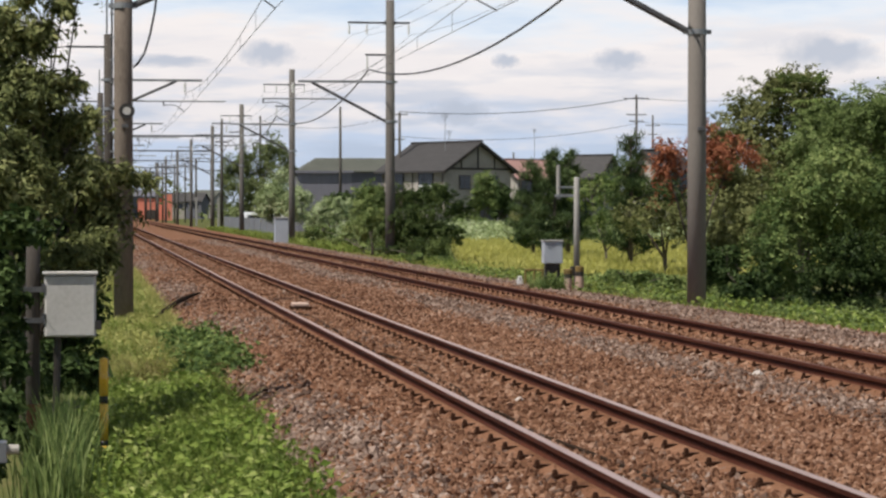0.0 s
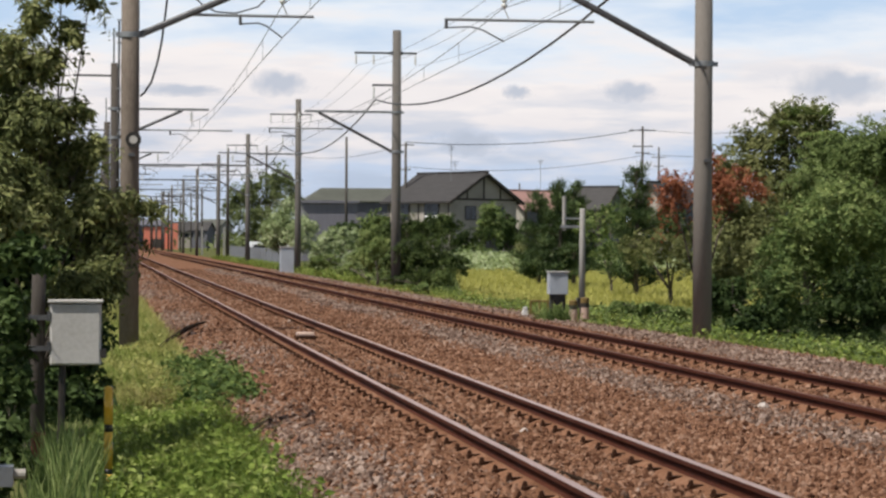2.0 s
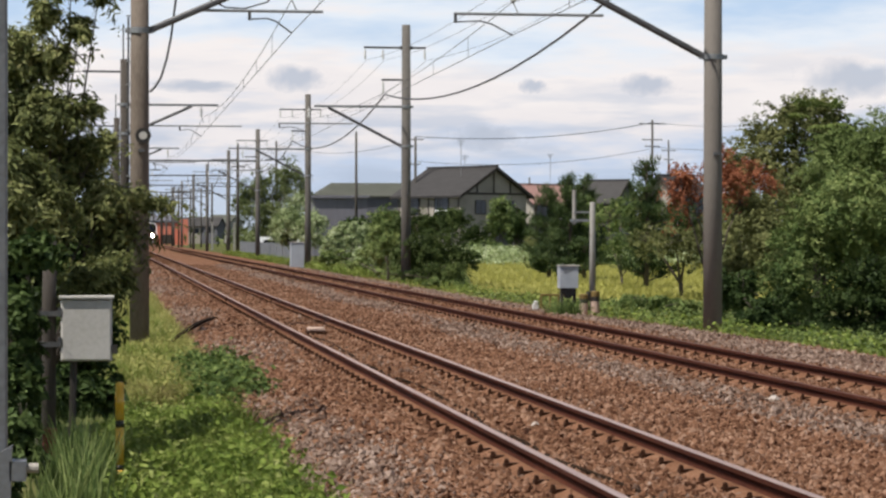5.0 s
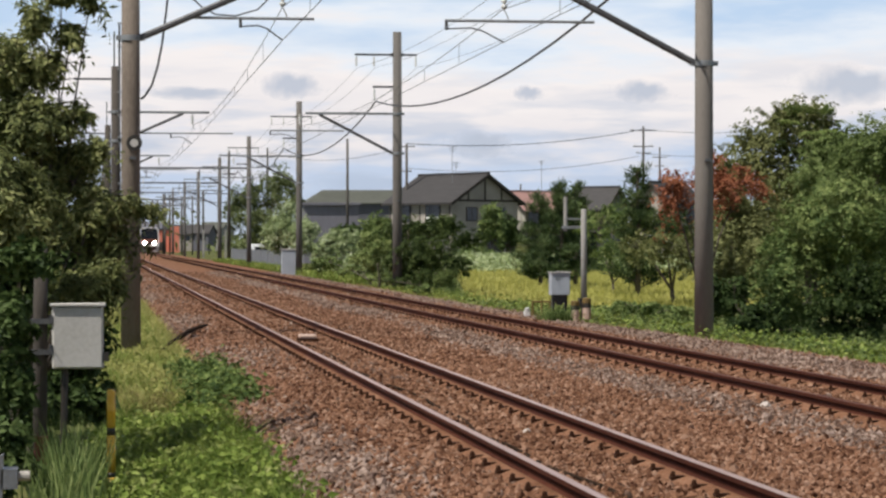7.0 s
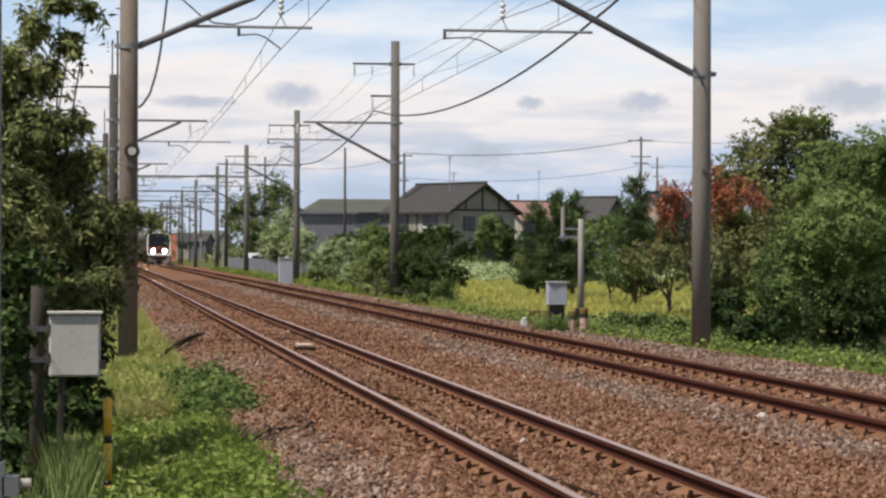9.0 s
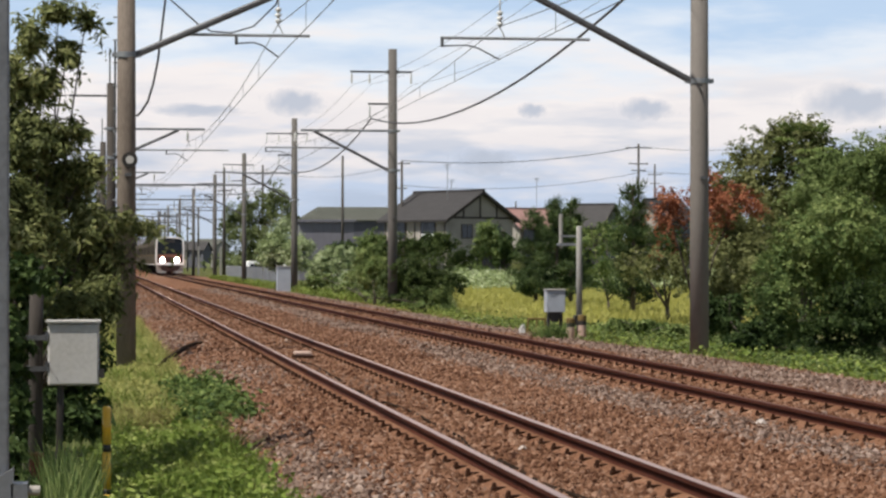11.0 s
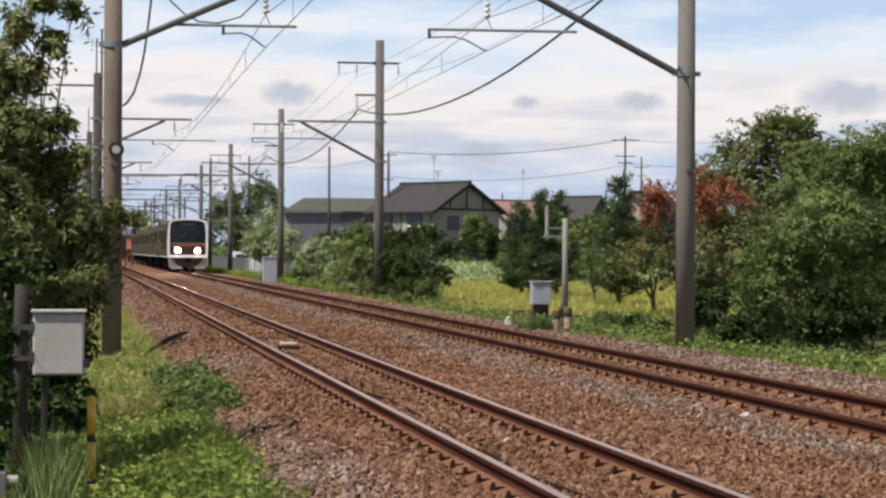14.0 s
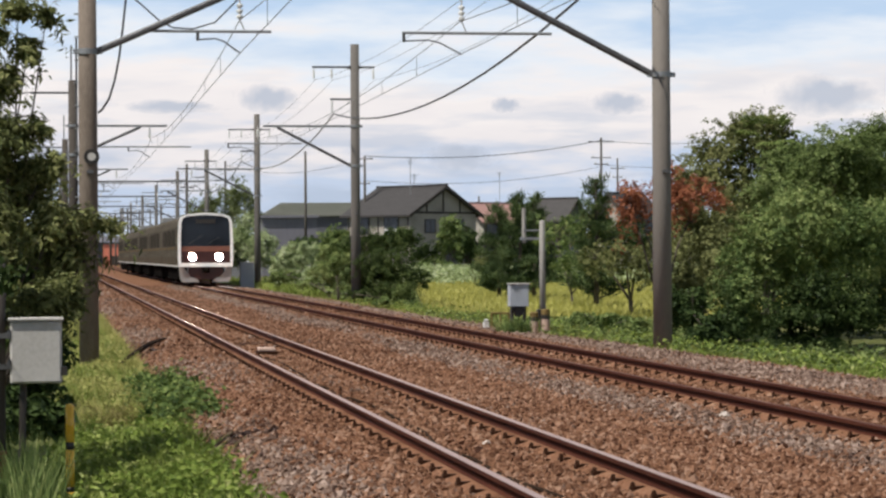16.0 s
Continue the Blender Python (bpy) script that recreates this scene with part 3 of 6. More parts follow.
# darker grey concrete: stands in for the shaded right half of the further masts
M_POLE_SHADY = mat("pole_grey_shaded", [(0.0744, 0.0672, 0.0612), (0.1056, 0.096, 0.0876), (0.138, 0.126, 0.1152)], .88, 1.3, 34, bump=.25, stretch=(1, 1, .25))
# dark brown for the further left masts and the equipment box post
M_POLE_DEEP_BROWN = mat("pole_deep_brown", [(.03, .024, .02), (.05, .041, .034), (.075, .062, .052)], .9, 1.3, 34, bump=.25, stretch=(1, 1, .25))
RX, LX = 10.93, .62
near_mast = build_mast(True, .2, M_POLE, 6.6)
near_mast.matrix_basis = pose(RX + .235, SPAN, 0)
tagged(near_mast, "grey concrete catenary mast with bracket over the far track", "catenary mast", "catenary masts beside the far track")
m0 = build_mast(True, 0.0, M_POLE_SHADY)
m0.matrix_basis = pose(RX - .06, SPAN * 2, 0)
tagged(m0, "grey concrete catenary mast with bracket over the far track", "catenary mast", "catenary masts beside the far track")
for i in range(3, 11):
    copy_thing(m0, pose(RX + (0 if i < 4 else .1 * (i % 2)), SPAN * i, 0))
m1 = build_mast(False, 0.0, None, 6.6)
m1.matrix_basis = pose(LX, SPAN, 0)
tagged(m1, "weathered concrete catenary mast with bracket over the near track", "catenary mast", "catenary masts beside the near track")
m2 = build_mast(False, 0.0, M_POLE_DEEP_BROWN, 6.37, True)
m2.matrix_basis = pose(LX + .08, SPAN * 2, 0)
tagged(m2, "dark brown concrete catenary mast with bracket over the near track", "catenary mast", "catenary masts beside the near track")
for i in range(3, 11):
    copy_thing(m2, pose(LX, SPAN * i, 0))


def sag(p, q, drop, n=14):
    p, q = Vector(p), Vector(q)
    return [p.lerp(q, t / n) - Vector((0, 0, 4 * drop * (t / n) * (1 - t / n))) for t in range(n + 1)]


def wire_line(name, pts_of, label, r, drop, group="", mast=range(-1, 11)):
    g, pts = Geo(), []
    for i in mast:
        pts += sag(pts_of(i), pts_of(i + 1), drop)[:-1]
    g.sweep(pts, r, 5, caps=False)
    return tagged(mesh_ob(name, g, M_WIRE), label, "wire", group)


def build_wires():
    for c, off, nm in ((LX + 2.73, 0, "near"), (RX - 3.55, 0, "far")):
        stag = lambda i, c=c: c + (.0 if i % 2 else .16)
        w = wire_line("contact_wire", lambda i: (stag(i), SPAN * i, 5.35), f"copper contact wire over the {nm} track", .0075, .0, "contact wires")
        wire_line("messenger_wire", lambda i: (stag(i), SPAN * i, 5.95), f"sagging messenger wire over the {nm} track", .0075, .42, "messenger wires")
        for i in range(0, 5):
            for k in range(1, 8):
                t = k / 8
                y = SPAN * (i + t); x = stag(i) + (stag(i + 1) - stag(i)) * t
                top = 5.95 - 4 * .42 * t * (1 - t)
                g = Geo(); g.sweep([(x, y, 5.35), (x, y, top)], .006, 4)
                part("dropper", g, M_WIRE, w)
    wire_line("feeder_cable", lambda i: (RX - .84, SPAN * i, 6.82), "thick black sagging feeder cable", .028, 1.04, "line cables")
    for x, z, d in ((RX - 1.5, 8.07, .55), (RX - .85, 8.07, .55), (RX + .68, 8.07, .55)):
        wire_line("line_wire", lambda i: (x, SPAN * i, z), "thin overhead line wire on the mast crossarms", .006, d, "line wires")
    wire_line("line_wire", lambda i: (LX - 1.4, SPAN * i, 7.06), "thin overhead line wire on the mast crossarms", .006, .5, "line wires")
    g = Geo()
    g.sweep([(.80, 45, 4.26), (.88, 45, 4.33), (1.0, 45, 4.52), (1.1, 45, 4.85), (1.18, 45, 5.25), (1.25, 45, 5.8), (1.31, 45, 6.33), (1.33, 45, 6.57)], .02, 6)
    tagged(mesh_ob("hanging_cable", g, M_WIRE, smooth=True), "loose cable hanging down beside the mast", "cable")
    g = Geo(); g.sweep([(1.3, 45, 6.57), (1.42, 45, 6.35), (1.62, 45, 6.18), (1.9, 45, 5.93), (2.15, 45, 5.80), (2.5, 45, 5.78), (2.9, 45, 5.9), (3.3, 45, 6.3), (3.42, 45, 6.57)], .014, 6)
    tagged(mesh_ob("jumper_cable", g, M_WIRE, smooth=True), "curved jumper cable under the bracket beam", "cable")


build_wires()


def build_portals():
    for i in (4, 5, 6, 7, 8):
        y = SPAN * i
        p = empty("portal_beam", LX, y, 7.05)
        w = RX - LX
        g = Geo()
        g.box((0, -.06, -.06), (w, .06, .06))
        part("beam", g, M_STEEL_DARK, p)
        for k in (2.95, RX - 3.55 - LX):
            g = Geo(); g.sweep([(k, 0, -.05), (k, 0, -.75)], .03, 6); part("drop_post", g, M_STEEL_DARK, p)
        tagged(p, "slim steel portal beam spanning both tracks between masts", "portal beam", "portal beams over the line")
    # slim extra masts crowding the far stretch
    for x, y, h in ((9.9, 340, 8.5), (10.2, 385, 9.5), (9.6, 425, 9), (10.4, 470, 10), (10, 520, 10), (2.2, 300, 8.4), (2.0, 350, 9), (1.9, 400, 9), (14, 330, 9.0), (13.6, 280, 8.0), (16, 420, 10), (12.6, 372, 9)):
        p = empty("line_mast", x, y, -.4)
        g = Geo(); g.sweep([(0, 0, 0), (0, 0, h)], .13, 8); part("pole", g, M_POLE_DARK, p, smooth=True)
        for z in (h - .5, h - 1.5):
            g = Geo(); g.box((-1.1, -.05, z), (1.1, .05, z + .1)); part("crossarm", g, M_STEEL_DARK, p)
        tagged(p, "slim line mast with crossarms far down the line", "mast", "far line masts")


build_portals()


def build_plate_sign():
    s = empty("round_sign", LX, 45, 3.47)
    g = Geo(); g.sweep([(.06, -.175, 0), (.06, -.20, 0)], .14, 24)
    part("sign_rim", g, M_BLACK, s, "dark round backing", smooth=False)
    g = Geo(); g.sweep([(.06, -.2, 0), (.06, -.207, 0)], .072, 24)
    part("sign_face", g, M_BOX, s, "white round face")
    tagged(s, "small round black and white sign strapped to the concrete mast", "sign")


build_plate_sign()


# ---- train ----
# dark matt base paints in the trees and ground that bare steel would mirror
M_STAINLESS = mat("stainless_dark_reflection", [(0.05, 0.044, 0.036), (0.08, 0.07, 0.057), (0.11, 0.097, 0.08)], .6, .6, 8, metal=0, spec=0, bump=.03, stretch=(1, .1, 3))
M_TRAIN_WHITE = mat("train_white_mask", [(0.84, 0.84, 0.83), (0.9, 0.9, 0.89)], .35, 2, 20, bump=.02)
M_TRAIN_GLASS = mat("train_glass", [(.008, .011, .016), (.016, .02, .028)], .08, 2, 20, bump=0, spec=.4)
M_SIDE_GLASS = mat("train_side_glass", [(0.032, 0.028, 0.024), (0.05, 0.045, 0.038)], .6, 2, 20, bump=0, spec=0)
M_TRAIN_LOW = mat("train_maroon_lower", [(0.06, 0.048, 0.036), (0.09, 0.072, 0.054)], .6, 1, 12, bump=.02, spec=0)
M_TRAIN_PANEL = mat("train_dark_red", [(0.035, 0.011, 0.01), (0.06, 0.019, 0.016)], .3, 2, 20, bump=.02)
M_TRAIN_BAND = mat("train_orange_band", [(0.15, 0.06, 0.04), (0.21, 0.09, 0.06)], .35, 2, 20, bump=.02)
M_TRAIN_STRIPE = mat("train_ochre_stripe", [(.09, .065, .035), (.12, .088, .05)], .6, 2, 20, bump=.02, spec=0)
M_TRAIN_ROOF = mat("train_roof", [(.16, .16, .16), (.24, .24, .24)], .7, 2, 20, bump=.1)
# near black: the shadow beneath the cars is put into the colour
M_UNDER = mat("underframe_shadow", [(0.005, 0.0045, 0.0045), (.013, .0115, .01)], .9, 3, 30, bump=.2, spec=0)
M_SKIRT = mat("skirt_grey", [(.24, .235, .23), (.33, .325, .32)], .5, 3, 30, bump=.04)
M_LAMP = glow("headlamp_glow", (1.0, .93, .80), 1100.0)

BODY = [(-1.36, 1.12), (1.36, 1.12), (1.42, 1.5), (1.42, 2.3), (1.38, 3.3), (1.31, 3.62), (1.12, 3.82), (.7, 3.93), (0, 3.97), (-.7, 3.93), (-1.12, 3.82), (-1.31, 3.62), (-1.38, 3.3), (-1.42, 2.3), (-1.42, 1.5)]


LOW = lambda outline: [(u, 1.12 + (w - 1.12) * .955) for u, w in outline]
BODY = LOW(BODY)


def build_train():
    tr = empty("train", 7.7, 130, 0)
    tagged(tr, "stainless commuter train with a white-framed front and lit headlamps", "train")
    for k in range(6):
        y0 = .32 + k * 20.0 if k == 0 else k * 20.0 + .25
        y1 = (k + 1) * 20.0 - .25
        g = Geo(); g.extrude(BODY, "y", y0, y1)
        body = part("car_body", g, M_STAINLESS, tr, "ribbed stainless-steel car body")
        g = Geo(); g.extrude(LOW([(-1.15, 3.815), (-.7, 3.945), (0, 3.99), (.7, 3.945), (1.15, 3.815)]), "y", y0, y1)
        part("roof", g, M_TRAIN_ROOF, body)
        if k in (1, 3, 4):
            g = Geo(); g.box((-.95, y0 + 7.5, 3.78), (.95, y0 + 11.5, 4.08)); part("roof_cooler", g, M_TRAIN_ROOF, body, bevel=.05)
        for sx in (-1, 1):
            x = sx * 1.40
            for lo, hi, mm, nm in ((2.03, 2.16, M_TRAIN_STRIPE, "stripe"), (1.12, 1.2, M_BOX, "sill"), (1.22, 1.62, M_TRAIN_LOW, "lower_panel")):
                g = Geo(); g.box((x - .028 if sx < 0 else x - .005, y0, lo), (x + .005 if sx < 0 else x + .028, y1, hi)); part(nm, g, mm, body)
            for d in range(4):
                yc = k * 20 + 2.9 + d * 4.75
                g = Geo(); g.box((x - .03, yc - .65, 1.2), (x + .03, yc + .65, 3.12)); part("door", g, M_STAINLESS, body, "sliding door")
                for q in (-.33, .33):
                    g = Geo(); g.box((x - .036, yc + q - .24, 2.2), (x + .036, yc + q + .24, 3.0)); part("door_window", g, M_SIDE_GLASS, body)
                if d < 3:
                    g = Geo(); g.box((x - .028, yc + .95, 2.2), (x + .028, yc + 3.8, 3.08)); part("side_window", g, M_SIDE_GLASS, body)
        for a, b in ((4.6, 7.0), (7.4, 9.6), (10.2, 12.6), (13.0, 15.0)):
            g = Geo(); g.box((-1.25, k * 20 + a, .42), (1.25, k * 20 + b, 1.1))
            part("underfloor_box", g, M_UNDER, tr, bevel=.03)
        for yb in (3.2, 16.8):
            g = Geo()
            g.box((-1.05, k * 20 + yb - 1.5, .5), (-.85, k * 20 + yb + 1.5, .85)).box((.85, k * 20 + yb - 1.5, .5), (1.05, k * 20 + yb + 1.5, .85))
            g.box((-.95, k * 20 + yb - .3, .55), (.95, k * 20 + yb + .3, 1.1))
            bogie = part("bogie", g, M_UNDER, tr)
            for yw in (-1.05, 1.05):
                for sx in (-1, 1):
                    g = Geo(); g.sweep([(sx * .50, k * 20 + yb + yw, .60), (sx * .63, k * 20 + yb + yw, .60)], .43, 20)
                    part("wheel", g, M_UNDER, bogie)
        if k:
            g = Geo(); g.box((-.6, k * 20 - .35, 1.2), (.6, k * 20 + .35, 3.5)); part("gangway", g, M_UNDER, tr)
    # front mask
    def ring(outer, inner, y0, y1):
        g = Geo()
        n = len(outer)
        vs = [(u, y0, w) for u, w in outer] + [(u, y0, w) for u, w in inner] + [(u, y1, w) for u, w in outer] + [(u, y1, w) for u, w in inner]
        fs = []
        for i in range(n):
            j = (i + 1) % n
            fs += [(i, j, n + j, n + i), (2 * n + i, 3 * n + i, 3 * n + j, 2 * n + j), (i, 2 * n + i, 2 * n + j, j), (n + i, n + j, 3 * n + j, 3 * n + i)]
        return g.add(vs, fs)
    outer = [(-1.38, 1.12), (1.38, 1.12), (1.415, 1.6), (1.41, 2.6), (1.36, 3.55), (1.25, 3.82), (.9, 3.96), (0, 4.04), (-.9, 3.96), (-1.25, 3.82), (-1.36, 3.55), (-1.41, 2.6), (-1.415, 1.6)]
    inner = [(-1.25, 1.33), (1.25, 1.33), (1.27, 1.6), (1.27, 2.6), (1.23, 3.52), (1.15, 3.74), (.87, 3.85), (0, 3.91), (-.87, 3.85), (-1.15, 3.74), (-1.23, 3.52), (-1.27, 2.6), (-1.27, 1.6)]
    mask = part("front_mask", ring(LOW(outer), LOW(inner), 0, .45), M_TRAIN_WHITE, tr, "white moulded frame around the cab front", bevel=.0)
    g = Geo(); g.extrude(LOW([(-1.275, 2.2), (1.275, 2.2), (1.25, 3.52), (1.16, 3.75), (.87, 3.86), (0, 3.92), (-.87, 3.86), (-1.16, 3.75), (-1.25, 3.52)]), "y", .10, .3)
    part("windscreen", g, M_TRAIN_GLASS, tr, "wide dark cab windscreen")
    g = Geo(); g.extrude([(-1.275, 1.9), (1.275, 1.9), (1.275, 2.17), (-1.275, 2.17)], "y", .08, .3)
    part("front_band", g, M_TRAIN_BAND, tr, "orange-brown band under the windscreen", bevel=.02)
    g = Geo(); g.extrude([(-1.275, 1.3), (1.275, 1.3), (1.275, 1.9), (-1.275, 1.9)], "y", .09, .3)
    part("lamp_panel", g, M_TRAIN_PANEL, tr, "dark lamp panel")
    for x in (-.69, .69):
        g = Geo(); g.sweep([(x, .12, 1.63), (x, -.01, 1.63)], .185, 24)
        lamp = part("headlamp", g, M_TRAIN_WHITE, tr, "round headlamp housing")
        g = Geo(); g.add([(x + .16 * math.cos(6.2832 * q / 24), -.016, 1.63 + .16 * math.sin(6.2832 * q / 24)) for q in range(24)], [tuple(range(24))])
        part("lens", g, M_LAMP, lamp, "brightly lit lens")
    g = Geo(); g.sweep([(-.9, .06, 2.26), (-.15, .05, 2.75)], .012, 5).sweep([(.1, .06, 2.26), (.75, .05, 2.72)], .012, 5)
    part("wiper", g, M_BLACK, tr)
    g = Geo(); g.box((-.5, .06, 3.36), (.5, .11, 3.56)); part("destination_display", g, M_BLACK, tr)
    for sx in (-1, 1):
        g = Geo(); g.extrude([(sx * 1.36, 1.1), (sx * 1.3, .5), (sx * 1.18, .33), (sx * .32, .33), (sx * .42, .48), (sx * .78, .62), (sx * 1.12, 1.1)], "y", .15, .38)
        part("skirt", g, M_SKIRT, tr, "pale grey skirt below the cab")
    g = Geo(); g.box((-.9, .2, .45), (.9, .9, 1.12)); part("buffer_beam", g, M_TRAIN_PANEL, tr, bevel=.03)
    g = Geo(); g.box((-.18, -.25, .82), (.18, .4, 1.12)); g.sweep([(-.1, -.3, .97), (.1, -.3, .97)], .13, 10); part("coupler", g, M_UNDER, tr)
    return tr


train = build_train()


# ---- plants ----
def plant(name, label, category, blobs, n, size, material, seed, trunk=None, base=None, droop=.3, long=1.9, clumps=26, shell=.55, group="", lobes=20, lobe=(.2, .42), sprigs=0, reach=.5):
    """Tree or bush: stems and limbs in bark, a crown of many leaves. Blob places are in world metres."""
    rng = np.random.default_rng(seed)
    cx = sum(b[0] for b in blobs) / len(blobs); cy = sum(b[1] for b in blobs) / len(blobs)
    bx, by = base or (cx, cy)
    gz = ground_z(bx) - .08
    t = tagged(empty(name, bx, by, gz), label, category, group)
    loc = [(b[0] - bx, b[1] - by, b[2] - gz, *b[3:]) for b in blobs]
    g = Geo()
    r0 = trunk or .06
    low = min(b[2] for b in loc)
    fork = max(.25, min(low, .8))
    g.sweep([(0, 0, 0), (.03, .02, fork * .5), (0, 0, fork)], [r0 * 1.25, r0, r0 * .85], 10)
    for b in loc:
        e = Vector(b[:3]) + Vector((0, 0, b[5] * .45))
        mid = Vector((0, 0, fork)).lerp(e, .5) + Vector((rng.normal(0, .08), rng.normal(0, .08), .05))
        g.sweep([(0, 0, fork * .9), mid, e], [r0 * .7, r0 * .4, r0 * .12], 7)
        for k in range(5):
            d = Vector(rng.normal(size=3)).normalized()
            p0 = mid.lerp(e, rng.uniform(.2, .9))
            g.sweep([p0, p0 + Vector((d.x * b[3], d.y * b[4], abs(d.z) * b[5])) * .8], [r0 * .28, r0 * .06], 5)
    part("trunk", g, M_BARK, t, "brown bark stems", smooth=True)
    where, face = in_blobs(loc, n, rng, clumps, shell, lobes, lobe)
    if sprigs:
        more, out = sprays(loc, sprigs, reach, rng)
        where, face = np.concatenate([where, more]), np.concatenate([face, out])
    leaves("crown", where, size, material, rng, t, droop, long, outward=face)
    return t


def pine(name, label, x, y, h, r, seed, n=5200, material=None):
    """Upright conifer with whorled tufts of needles."""
    rng = np.random.default_rng(seed)
    gz = ground_z(x) - .05
    t = tagged(empty(name, x, y, gz), label, "tree")
    g = Geo(); g.sweep([(0, 0, 0), (.05, 0, h * .5), (0, 0, h)], [.1, .07, .02], 8)
    pts = []
    for k in range(34):
        f = .12 + .86 * k / 33
        z = h * f; rr = r * (1.05 - f) ** .6 * rng.uniform(.5, 1.35) + .08
        a = rng.uniform(0, 6.28)
        e = Vector((math.cos(a) * rr, math.sin(a) * rr, z + rr * .35))
        g.sweep([(0, 0, z), e * .6 + Vector((0, 0, z * .4)), e], [.035, .02, .008], 5)
        m = int(n / 34 * (.35 + 1.3 * (1 - f)))
        s = rng.uniform(.25, 1.1, m)[:, None]
        c = np.array([[0, 0, z]]) * (1 - s) + np.array([list(e)]) * s
        pts.append(c + rng.normal(0, 1, (m, 3)) * [[.10, .10, .07]])
    part("trunk", g, M_BARK, t, smooth=True)
    leaves("crown", np.concatenate(pts), .30, material or L_PINE, rng, t, -.7, 7.0)
    return t


PX = lambda x, d: (x - 158) * d / 4400     # across, from the bearing at the start
PZ = lambda y, d: 1.69 + (372 - y) * d / 4400


def blob(x, y, d, rx, ry, deep=None):
    k = d / 4400
    return (PX(x, d), d, PZ(y, d), rx * k, (deep or (rx + ry) / 2) * k, ry * k)


def palm(name, label, x, y, top, seed):
    rng = np.random.default_rng(seed)
    gz = ground_z(x) - .05
    t = tagged(empty(name, x, y, gz), label, "palm")
    h = top - gz
    g = Geo(); g.sweep([(0, 0, 0), (.05, 0, h * .6), (0, 0, h)], [.13, .11, .09], 10); part("trunk", g, M_BARK, t, "fibrous trunk", smooth=True)
    for k in range(20):
        a = k * 2.4; el = rng.uniform(-.5, 1.2)
        d = Vector((math.cos(a) * math.cos(el), math.sin(a) * math.cos(el), math.sin(el)))
        tip = Vector((0, 0, h)) + d * .65
        g = Geo(); g.sweep([(0, 0, h - .1), Vector((0, 0, h)) + d * .35, tip], [.02, .012, .01], 5)
        side = d.cross(Vector((0, 0, 1))).normalized(); up = side.cross(d)
        for q in range(13):
            b = (q - 6) * .23
            e = d * math.cos(b) + side * math.sin(b)
            L = .5 * rng.uniform(.85, 1.1)
            w = up.cross(e).normalized() * .025
            m1 = tip + e * L * .55
            g.add([tip, m1 + w, m1 + up * .02, m1 - w, tip + e * L - Vector((0, 0, .14))], [(0, 1, 2), (0, 2, 3), (1, 4, 2), (2, 4, 3)])
        part("frond", g, L_MID, t)
    return t


